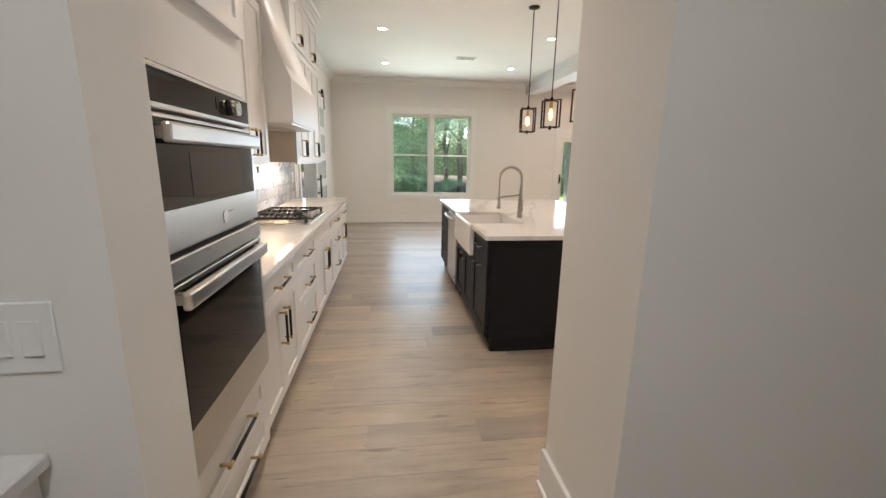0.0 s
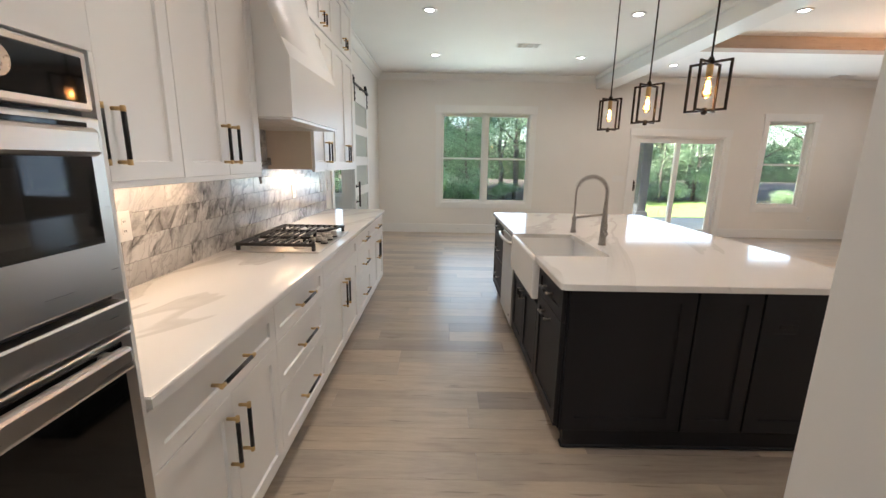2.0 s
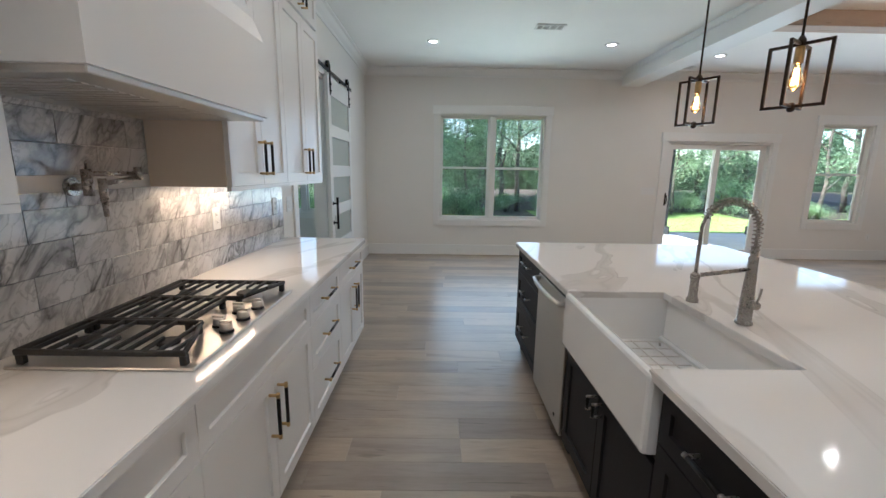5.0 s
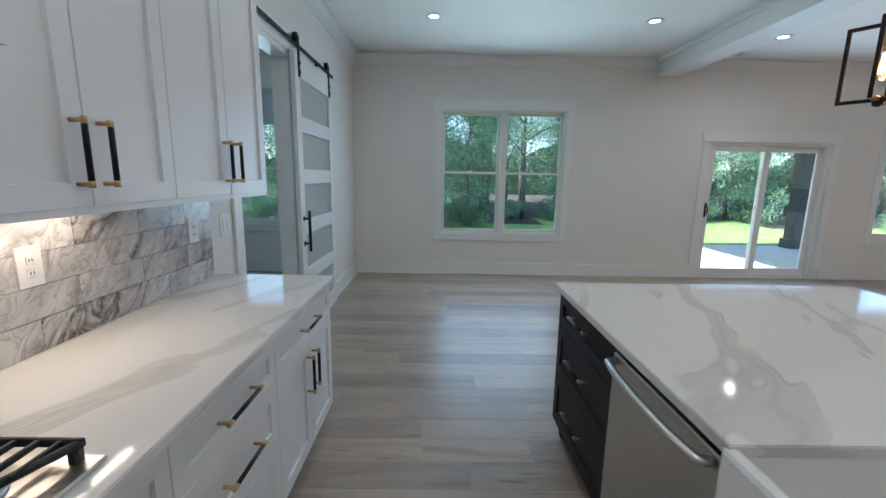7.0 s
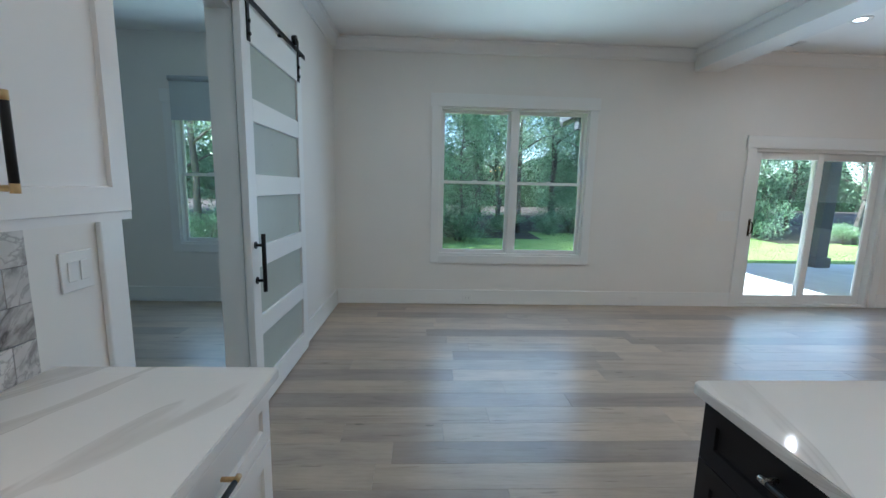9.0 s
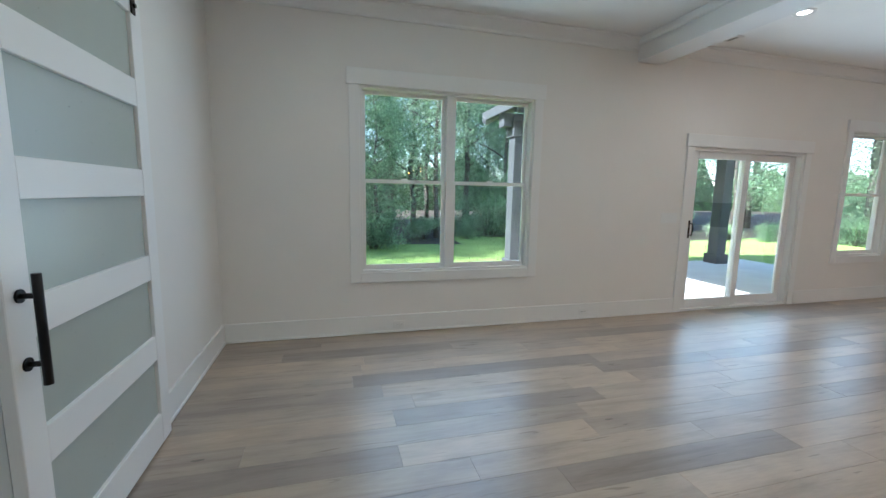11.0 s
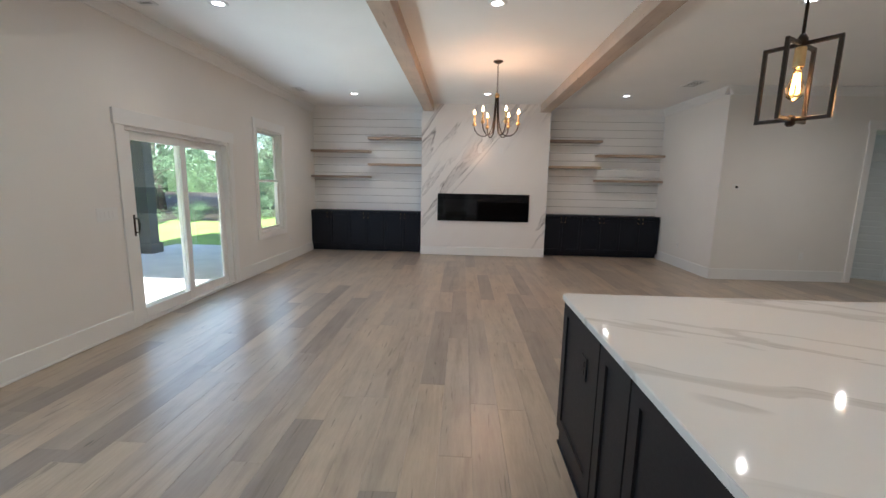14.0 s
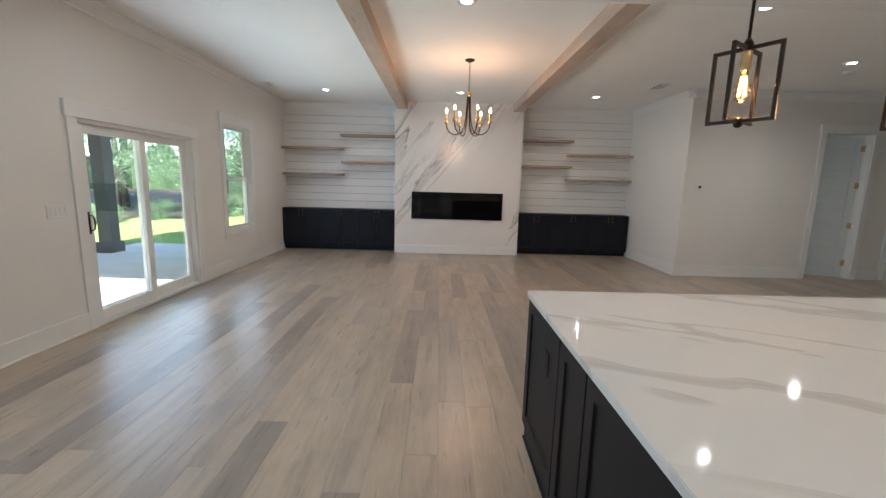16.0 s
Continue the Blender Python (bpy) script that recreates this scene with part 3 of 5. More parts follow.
def barn_door():
    y0, y1, xa, xb = 7.418, 8.525, -0.875, -0.835
    t = thing("barn_door", "white sliding barn door with five frosted panes", "door")
    bm = bmesh.new()
    panes = [(0.187 + 0.4435 * k, 0.497 + 0.4435 * k) for k in range(5)]
    box(bm, xa, xb, y0, y0 + 0.115, 0.015, 2.468, 0.003)
    box(bm, xa, xb, y1 - 0.115, y1, 0.015, 2.468, 0.003)
    zs = [0.015] + [z for p in panes for z in p] + [2.468]
    for k in range(6):
        box(bm, xa + 0.001, xb - 0.001, y0 + 0.115, y1 - 0.115, zs[2 * k], zs[2 * k + 1], 0.003)
    part("door_leaf", bm, M_TRIM, t)
    for a, b in panes:
        boxpart("pane", (xa + 0.014, xa + 0.022, y0 + 0.115, y1 - 0.115, a, b), M_FROST, t, 0, "greenish frosted glass")
    bm = bmesh.new()
    hy = y0 + 0.06
    rod(bm, (xb + 0.05, hy, 0.80), (xb + 0.05, hy, 1.16), 0.013)
    for z in (0.87, 1.09):
        rod(bm, (xb, hy, z), (xb + 0.05, hy, z), 0.009)
        rod(bm, (xb, hy, z), (xb + 0.006, hy, z), 0.022, n=16)
    part("handle", bm, M_BLACK, t, "black bar pull")
    for y in (y0 + 0.09, y1 - 0.09):
        bm = bmesh.new()
        box(bm, xb, xb + 0.008, y - 0.02, y + 0.02, 2.27, 2.585, 0.002)
        rod(bm, (xb - 0.032, y, 2.582), (xb - 0.002, y, 2.582), 0.037, n=20)
        for z in (2.31, 2.38):
            rod(bm, (xb + 0.006, y, z), (xb + 0.018, y, z), 0.011, n=6)
        part("hanger", bm, M_BLACK, t, "black strap hanger with roller")
    t2 = thing("barn_door_rail", "black flat steel barn door rail on wall", "rail")
    bm = bmesh.new()
    box(bm, -0.864, -0.856, 6.3, 8.72, 2.515, 2.552, 0.002)
    for y in (6.4, 7.0, 7.6, 8.2, 8.65):
        rod(bm, (XL, y, 2.533), (-0.852, y, 2.533), 0.012, n=8)
    part("rail", bm, M_BLACK, t2)
    d = thing("door_2", "cased opening to the side room", "door opening", kind="structure")
    for a, b in ((6.37, 6.47), (7.46, 7.56)):
        boxpart("side_casing", (XL - 0.0005, XL + 0.02, a, b, 0.006, 2.455), M_TRIM, d, 0.003)
    boxpart("head_casing", (XL - 0.0005, XL + 0.022, 6.35, 7.58, 2.455, 2.60), M_TRIM, d, 0.003)
    for a, b in ((6.47, 6.482), (7.448, 7.46)):
        boxpart("jamb", (XL - 0.14, XL + 0.004, a, b, 0.004, 2.455), M_TRIM, d)
    boxpart("jamb_head", (XL - 0.14, XL + 0.004, 6.482, 7.448, 2.4158, 2.455), M_TRIM, d)


barn_door()
# roller shade in the side room
t = thing("roller_shade", "pale roller shade partly lowered over window", "shade")
bm = bmesh.new()
rod(bm, (-2.74, 9.95, 2.62), (-1.26, 9.95, 2.62), 0.03)
part("roller", bm, M_SHADE, t)
boxpart("cloth", (-2.74, -1.26, 9.955, 9.96, 2.16, 2.6), M_SHADE, t)


# ---- cabinets ----
def shaker(bm, x0, x1, z0, z1, stile=0.058, y=0.0, th=0.02, mi=0):
    """A shaker front: four rails round a sunk panel. The face is at y, the back at y + th."""
    s = min(stile, (z1 - z0) * 0.3, (x1 - x0) * 0.3)
    r = bmesh.ops.create_cube(bm, size=1, matrix=Matrix.LocRotScale(((x0 + x1) / 2, y + th / 2, (z0 + z1) / 2), None, (x1 - x0, th, z1 - z0)))
    front = min({f for v in r["verts"] for f in v.link_faces}, key=lambda f: f.calc_center_median().y)
    bmesh.ops.bevel(bm, geom=list(front.edges), offset=0.0018, segments=1, affect="EDGES")
    front = min(bm.faces, key=lambda f: (round(f.calc_center_median().y, 5), -f.calc_area()))
    bmesh.ops.inset_region(bm, faces=[front], thickness=s - 0.0018, use_even_offset=True)
    bmesh.ops.inset_region(bm, faces=[front], thickness=0.0025, depth=-0.010, use_even_offset=True)
    return bm


PULLS = {}


def pull(length, upright, parent, x, z, metals, label, y=0.0):
    """A bar pull: slim posts, end caps and a dark middle grip."""
    key = (length, upright, metals[0].name)
    if key not in PULLS:
        bm = bmesh.new()
        h = length / 2
        ax = (lambda s, yy: (0, yy, s)) if upright else (lambda s, yy: (s, yy, 0))
        for s in (-1, 1):
            rod(bm, ax(s * h, -0.034), ax(s * h * 0.80, -0.034), 0.0075, n=10)
            rod(bm, ax(s * h * 0.90, 0.001), ax(s * h * 0.90, -0.034), 0.006, n=8)
        rod(bm, ax(-h * 0.80, -0.034), ax(h * 0.80, -0.034), 0.0072, n=10, mi=1)
        ob = part("handle", bm, list(metals), None, label)
        PULLS[key] = ob.data
    else:
        ob = tagged(new("handle", PULLS[key]), label)
    ob.parent = parent
    ob.location = (x, y, z)
    return ob


GOLDBLACK = (M_BRASS, M_BLACK)
STEELBLACK = (M_NICKEL, M_BLACK)


def cabinet(name, w, depth, z0, z1, fronts, material, label, category, group, m, metals=GOLDBLACK, hlabel="brass pull with black grip", toe=0.0, body_mats=None, gap=0.003):
    """A cabinet unit. fronts: (kind, x0, x1, z0, z1, pull) with pull None or (length, upright, x, z)."""
    t = thing(name, label, category, group, m)
    boxpart("body", (0.001, w - 0.001, 0.021, depth, z0, z1), body_mats or material, t, 0.001)
    if toe:
        boxpart("toe_kick", (0.002, w - 0.002, 0.075, depth - 0.01, 0.008, toe), material if material is not M_CAB else M_CAB, t)
    for kind, a, b, c, d, h in fronts:
        f = part(kind, shaker(bmesh.new(), a + gap / 2, b - gap / 2, c + gap / 2, d - gap / 2), material, t)
        if h:
            pull(h[0], h[1], f, h[2], h[3], metals, hlabel)
    return t


def pair(a, b, c, d, length=0.19, top=True):
    mid = (a + b) / 2
    z = d - 0.06 - length / 2 if top else c + 0.05 + length / 2
    return [("door", a, mid, c, d, (length, True, mid - 0.04, z)), ("door", mid, b, c, d, (length, True, mid + 0.04, z))]


def drawers(w, zs, length=0.22):
    return [("drawer_front", 0, w, c, d, (length, False, w / 2, (c + d) / 2)) for c, d in zip(zs, zs[1:])]


Z3 = [0.15, 0.46, 0.70, 0.87]
FX = -0.262   # face of the base cabinets by the wall
for y0, y1, kind in ((2.362, 3.105, "mixed"), (3.105, 3.80, "drawers"), (3.80, 4.75, "cook"), (4.75, 5.355, "drawers"), (5.355, 6.135, "mixed")):
    w = y1 - y0
    if kind == "drawers":
        fr = drawers(w, Z3)
        lab = "white shaker base cabinet with three drawers"
    elif kind == "cook":
        fr = [("false_front", 0, w, 0.70, 0.87, None)] + pair(0, w, 0.15, 0.70)
        lab = "white shaker base cabinet under the cooktop"
    else:
        fr = [("drawer_front", 0, w, 0.70, 0.87, (0.22, False, w / 2, 0.786))] + pair(0, w, 0.15, 0.70)
        lab = "white shaker base cabinet with drawer and doors"
    cabinet("base_cabinet", w, 0.62, 0.15, 0.882, fr, M_CAB, lab, "cabinet", "white base cabinets", pose(FX, y0, 0, 0, 0, 90), toe=0.15)

UX, UZ = -0.535, 1.388
for y0, y1 in ((2.362, 3.055), (3.055, 3.718), (4.63, 5.30), (5.30, 6.03)):
    w = y1 - y0
    fr = pair(0, w, UZ, 2.43, 0.17, False)
    mid = w / 2
    fr += [("upper_door", 0, mid, 2.45, 2.90, (0.09, True, mid - 0.035, 2.53)), ("upper_door", mid, w, 2.45, 2.90, (0.09, True, mid + 0.035, 2.53))]
    t = cabinet("wall_cabinet", w, 0.357, UZ + 0.002, 2.92, fr, M_CAB, "tall white shaker wall cabinet with stacked doors", "cabinet", "white wall cabinets", pose(UX, y0, 0, 0, 0, 90))
    boxpart("light_rail", (0.0, w, 0.004, 0.022, UZ - 0.018, UZ + 0.002), M_CAB, t)
    if abs(y0 - 4.63) < 0.01:
        boxpart("side_panel", (-0.004, 0.0005, 0.022, 0.352, UZ, 2.0), M_CABSIDE, t, 0, "unpainted maple side panel")
# cornice over the wall cabinets
for nm, y0, y1 in (("cabinet_cornice", 2.362, 3.718), ("cabinet_cornice", 4.63, 6.03)):
    bm = bmesh.new()
    box(bm, -0.895, UX + 0.004, y0, y1 + 0.006, 2.921, 3.0, 0.002)
    box(bm, -0.895, UX + 0.03, y0, y1 + 0.03, 3.0, 3.05, 0.012)
    box(bm, -0.895, UX + 0.065, y0, y1 + 0.065, 3.05, 3.136, 0.02)
    tagged(part(nm, bm, M_CAB), "white stepped cornice above the wall cabinets", "cornice", "cornices")


def rounded_slab(bm, x0, x1, y0, y1, z0, z1, r, corners):
    """A slab whose named corners (0 near-left, 1 near-right, 2 far-right, 3 far-left) are rounded in plan."""
    pts = []
    for k, (cx, cy, a0) in enumerate(((x0, y0, 180), (x1, y0, 270), (x1, y1, 0), (x0, y1, 90))):
        if k in corners:
            ox, oy = (cx + r if k in (0, 3) else cx - r), (cy + r if k < 2 else cy - r)
            pts += [(ox + r * math.cos(radians(a0 + s * 15)), oy + r * math.sin(radians(a0 + s * 15))) for s in range(7)]
        else:
            pts.append((cx, cy))
    f = bm.faces.new([bm.verts.new((x, y, z1)) for x, y in pts])
    o = bmesh.ops.extrude_face_region(bm, geom=[f])
    for v in o["geom"]:
        if isinstance(v, bmesh.types.BMVert):
            v.co.z = z0
    return bm


bm = rounded_slab(bmesh.new(), -0.893, -0.238, 2.362, 6.162, 0.885, 0.915, 0.01, (2,))
bmesh.ops.bevel(bm, geom=[e for e in bm.edges if all(v.co.z > 0.91 for v in e.verts)], offset=0.003, segments=2, affect="EDGES")
tagged(part("worktop", bm, M_QUARTZ), "white quartz worktop with faint grey veins", "worktop")


# ---- oven tower ----
def oven_tower():
    y0, w = 1.585, 0.775
    X = -0.252
    t = thing("oven_cabinet", "tall white cabinet housing two wall ovens", "cabinet", "", pose(X, y0, 0, 0, 0, 90))
    boxpart("base_box", (0.001, w - 0.013, 0.02, 0.62, 0.13, 0.525), M_CAB, t)
    boxpart("side_panel", (0.0005, 0.004, 0.0, 0.62, 0.525, 1.66), M_CAB, t)
    boxpart("side_panel", (w - 0.012, w - 0.001, 0.0, 0.62, 0.13, 1.66), M_CAB, t)
    boxpart("upper_box", (0.001, w - 0.001, 0.0, 0.62, 1.66, 3.135), M_CAB, t, 0.001)
    boxpart("back_panel", (0.02, w - 0.012, 0.56, 0.62, 0.525, 1.66), M_CAB, t)
    boxpart("toe_kick", (0.002, w - 0.002, 0.075, 0.6, 0.008, 0.13), M_CAB, t)
    for z0, z1 in ((0.135, 0.32), (0.323, 0.515)):
        f = part("drawer_front", shaker(bmesh.new(), 0.004, w - 0.016, z0, z1, y=-0.002), M_CAB, t)
        pull(0.30, False, f, w / 2, (z0 + z1) / 2, GOLDBLACK, "brass pull with black grip")
    for a, b in ((0.004, w / 2 - 0.002), (w / 2 + 0.002, w - 0.006)):
        part("upper_door", shaker(bmesh.new(), a, b, 1.87, 2.9, y=-0.02), M_CAB, t)
    o = thing("wall_oven", "stainless double wall oven with dark glass doors", "oven", "", pose(X, y0, 0, 0, 0, 90))
    a, b = 0.005, w - 0.062
    boxpart("chassis", (a, b, 0.0, 0.55, 0.535, 1.65), M_STEELH, o)
    bm = bmesh.new()
    box(bm, a - 0.004, b + 0.004, -0.034, 0.0, 1.543, 1.646, 0.004)
    cp = part("control_panel", bm, M_STEELH, o, "stainless control panel surround")
    boxpart("panel_glass", (a + 0.012, b - 0.012, -0.038, -0.034, 1.556, 1.634), M_BLKGLASS, cp, 0.002, "black glass control strip")
    boxpart("display", (a + 0.40, a + 0.47, -0.0395, -0.038, 1.578, 1.614), M_SCREEN, cp)
    bm = bmesh.new()
    rod(bm, (a + 0.515, -0.038, 1.594), (a + 0.515, -0.068, 1.594), 0.026, 0.024, n=28)
    part("knob", bm, M_NICKEL, cp, "round dark steel knob")
    boxpart("vent", (a, b, -0.012, -0.001, 1.533, 1.542), M_SLOT, o)

    for k in range(4):
        boxpart("louvre", (a + 0.06 + 0.16 * k, a + 0.16 + 0.16 * k, -0.016, -0.012, 1.534, 1.541), M_BLKGLASS, o)

    def oven_door(z0, z1, gz0, gz1, hz, g0, g1):
        d = boxpart("oven_door", (a - 0.003, b + 0.003, -0.042, -0.001, z0, z1), M_STEELH, o, 0.005, "brushed stainless door")
        boxpart("door_glass", (a + g0, b - g1, -0.0455, -0.042, gz0, gz1), M_BLKGLASS, d, 0.0015, "dark glass")
        bm = bmesh.new()
        box(bm, a - 0.002, b - 0.055, -0.088, -0.066, hz - 0.024, hz + 0.024, 0.008)
        for x in (a + 0.03, b - 0.08):
            box(bm, x - 0.012, x + 0.012, -0.072, -0.042, hz - 0.015, hz + 0.015, 0.003)
        part("door_handle", bm, M_STEELH, d, "flat stainless bar handle")
        return d
    d = oven_door(1.196, 1.532, 1.303, 1.522, 1.487, 0.004, 0.03)
    boxpart("inner_window", (a + 0.17, b - 0.17, -0.0462, -0.0455, 1.325, 1.445), M_SCREEN, d)
    bm = bmesh.new()
    rod(bm, (w / 2, -0.042, 1.243), (w / 2, -0.0455, 1.243), 0.021, n=24)
    part("badge", bm, M_STEEL, d, "round blank badge")
    boxpart("vent", (a, b, -0.014, -0.001, 1.181, 1.195), M_SLOT, o)
    boxpart("middle_trim", (a - 0.004, b + 0.004, -0.045, -0.001, 1.122, 1.18), M_STEELH, o, 0.004)
    d = oven_door(0.56, 1.114, 0.712, 1.102, 1.083, 0.02, 0.03)


oven_tower()


# ---- range hood ----
def range_hood():
    y0, y1 = 3.722, 4.626
    t = thing("range_hood", "white plaster range hood with curved front", "range hood")
    prof = [(-0.357, 1.68), (-0.357, 1.975)]
    for k in range(1, 13):
        s = k / 12
        prof.append((-0.357 - 0.29 * (1 - (1 - s) ** 1.7), 1.97 + (3.135 - 1.97) * s))
    prof += [(-0.899, 3.135), (-0.899, 1.68)]
    bm = bmesh.new()
    rows = [[bm.verts.new((x, y, z)) for x, z in prof] for y in (y0, y1)]
    n = len(prof)
    for k in range(n - 1):
        f = bm.faces.new((rows[0][k], rows[0][k + 1], rows[1][k + 1], rows[1][k]))
        f.smooth = 2 <= k < 12
    bm.faces.new(rows[0][::-1])
    bm.faces.new(rows[1])
    bm.faces.new((rows[0][-1], rows[0][0], rows[1][0], rows[1][-1]))
    part("shell", bm, M_CAB, t)
    bm = bmesh.new()
    box(bm, -0.87, -0.371, y0 + 0.015, y1 - 0.015, 1.664, 1.682, 0.003)
    part("insert", bm, M_STEEL, t, "stainless insert panel")
    for k in range(2):
        a = y0 + 0.08 + 0.40 * k
        for s in range(9):
            boxpart("baffle_slat", (-0.78, -0.47, a + 0.038 * s, a + 0.038 * s + 0.022, 1.661, 1.6645), M_STEEL, t, 0.001)


range_hood()


# ---- gas cooktop ----
def cooktop():
    x0, x1, y0, y1, z = -0.825, -0.30, 3.87, 4.64, 0.9155
    t = thing("cooktop", "stainless gas cooktop with black iron grates", "cooktop")
    boxpart("pan", (x0, x1, y0, y1, z, z + 0.010), M_STEEL, t, 0.004)
    for bx, by, r in ((-0.70, 4.0, 0.05), (-0.45, 4.0, 0.04), (-0.62, 4.255, 0.06), (-0.70, 4.51, 0.04), (-0.45, 4.51, 0.05)):
        bm = bmesh.new()
        lathe(bm, [(r * 1.25, 0), (r * 1.2, 0.008), (r, 0.010), (r, 0.018)], 20, (bx, by, z + 0.0095))
        lathe(bm, [(r * 0.8, 0.018), (r * 0.8, 0.026), (r * 0.7, 0.029)], 20, (bx, by, z + 0.0095), mi=1)
        part("burner", bm, [M_STEEL, M_IRON], t)
    # three grates whose bars run the length of the hob; the front rail bends back round the knobs
    for k in range(3):
        a = y0 + 0.012 + k * 0.2495
        b = a + 0.246
        bm = bmesh.new()
        h0, h1 = z + 0.042, z + 0.056
        xa = x0 + 0.022
        xs0, xs1 = {0: (x1 - 0.028, x1 - 0.115), 1: (x1 - 0.165, x1 - 0.165), 2: (x1 - 0.115, x1 - 0.028)}[k]
        box(bm, xa, xa + 0.014, a, b, h0 - 0.004, h1, 0.003)
        box(bm, xa, xs0, a, a + 0.012, h0 - 0.004, h1, 0.003)
        box(bm, xa, xs1, b - 0.012, b, h0 - 0.004, h1, 0.003)
        tube(bm, [(xs0 - 0.006, a + 0.006, h0 + 0.005), ((xs0 * 0.55 + xs1 * 0.45) - 0.006, (a + b) / 2, h0 + 0.005), (xs1 - 0.006, b - 0.006, h0 + 0.005)], 0.0085, 6)
        n = 10
        for q in range(n):
            xx = xa + 0.045 + q * 0.0435
            y_lo, y_hi = a + 0.012, b - 0.012
            if xs1 < xs0:
                y_hi = min(y_hi, a + (b - a) * (xs0 - xx) / (xs0 - xs1))
            elif xs1 > xs0:
                y_lo = max(y_lo, b - (b - a) * (xs1 - xx) / (xs1 - xs0))
            if xx > max(xs0, xs1) - 0.02 or y_hi - y_lo < 0.04:
                continue
            if q % 3 == 1:
                y_lo, y_hi = (y_lo, y_lo + (y_hi - y_lo) * 0.42) if k == 0 else (y_hi - (y_hi - y_lo) * 0.42, y_hi) if k == 2 else (y_lo, y_hi)
            box(bm, xx - 0.0042, xx + 0.0042, y_lo, y_hi, h0 + 0.002, h1 + 0.001, 0.0018)
        for xx, yy in ((xa + 0.012, a + 0.012), (xa + 0.012, b - 0.012), (xs0 - 0.012, a + 0.014), (xs1 - 0.012, b - 0.014)):
            box(bm, xx - 0.010, xx + 0.010, yy - 0.010, yy + 0.010, z + 0.009, h0, 0.003)
        part("grate", bm, M_IRON, t, "black cast-iron grate")
    for kx, ky in ((-0.345, 4.135), (-0.395, 4.185), (-0.345, 4.255), (-0.395, 4.325), (-0.345, 4.375)):
        bm = bmesh.new()
        lathe(bm, [(0.024, 0), (0.0235, 0.006), (0.021, 0.008)], 20, (kx, ky, z + 0.0098), mi=1)
        lathe(bm, [(0.0205, 0.008), (0.0205, 0.022), (0.0195, 0.030), (0.017, 0.033)], 20, (kx, ky, z + 0.0098))
        box(bm, kx - 0.0205, kx + 0.0205, ky - 0.0055, ky + 0.0055, z + 0.040, z + 0.051, 0.002)
        part("knob", bm, [M_STEEL, M_BLACK], t, "bright steel burner knob on a black skirt")


cooktop()


# ---- island ----
IX0, IX1, IY0, IY1 = 0.993, 2.645, 3.33, 6.08
SX, SY0, SY1 = 1.455, 3.925, 4.70


def island_worktop():
    """One slab with rounded corners and an open notch for the apron sink."""
    r, outline = 0.03, []
    for cx, cy, a0 in ((IX0 + r, IY0 + r, 180), (IX1 - r, IY0 + r, 270), (IX1 - r, IY1 - r, 0), (IX0 + r, IY1 - r, 90)):
        outline += [(cx + r * math.cos(radians(a0 + 15 * k)), cy + r * math.sin(radians(a0 + 15 * k))) for k in range(7)]
    outline += [(IX0, SY1), (SX, SY1), (SX, SY0), (IX0, SY0)]
    bm = bmesh.new()
    f = bm.faces.new([bm.verts.new((x, y, 0.885)) for x, y in outline])
    o = bmesh.ops.extrude_face_region(bm, geom=[f])
    for v in o["geom"]:
        if isinstance(v, bmesh.types.BMVert):
            v.co.z = 0.915
    bmesh.ops.recalc_face_normals(bm, faces=bm.faces)
    rim = [e for e in bm.edges if all(v.co.z > 0.91 for v in e.verts) and len(e.link_faces) == 2]
    bmesh.ops.bevel(bm, geom=rim, offset=0.003, segments=2, affect="EDGES")
    return bm


bm = island_worktop()
tagged(part("island_worktop", bm, M_QUARTZ), "white quartz island worktop with soft grey veins", "worktop")

GX = 1.022
SLAT = "steel pull with black grip"
t = cabinet("island_cabinet", 0.50, 0.60, 0.115, 0.884, [("drawer_front", 0, 0.50, 0.70, 0.872, (0.15, False, 0.25, 0.79)), ("pull_out_front", 0, 0.50, 0.125, 0.70, (0.15, False, 0.25, 0.645))],
            M_DARK, "charcoal island cabinet with drawer and pull-out", "cabinet", "island cabinets", pose(GX, 3.895, 0, 0, 0, -90), STEELBLACK, SLAT, 0.115)
t = cabinet("island_cabinet", 0.83, 0.60, 0.115, 0.62, [("door", 0, 0.415, 0.125, 0.615, (0.06, True, 0.385, 0.55)), ("door", 0.415, 0.83, 0.125, 0.615, (0.06, True, 0.445, 0.55))],
            M_DARK, "charcoal island cabinet under the apron sink", "cabinet", "island cabinets", pose(GX, 4.727, 0, 0, 0, -90), STEELBLACK, SLAT, 0.115)
t = cabinet("island_cabinet", 0.715, 0.60, 0.115, 0.884, [("drawer_front", 0, 0.715, c, d, (0.22, False, 0.3575, (c + d) / 2 + 0.03)) for c, d in ((0.125, 0.415), (0.415, 0.69), (0.69, 0.872))],
            M_DARK, "charcoal island cabinet with three drawers", "cabinet", "island cabinets", pose(GX, 6.05, 0, 0, 0, -90), STEELBLACK, SLAT, 0.115)


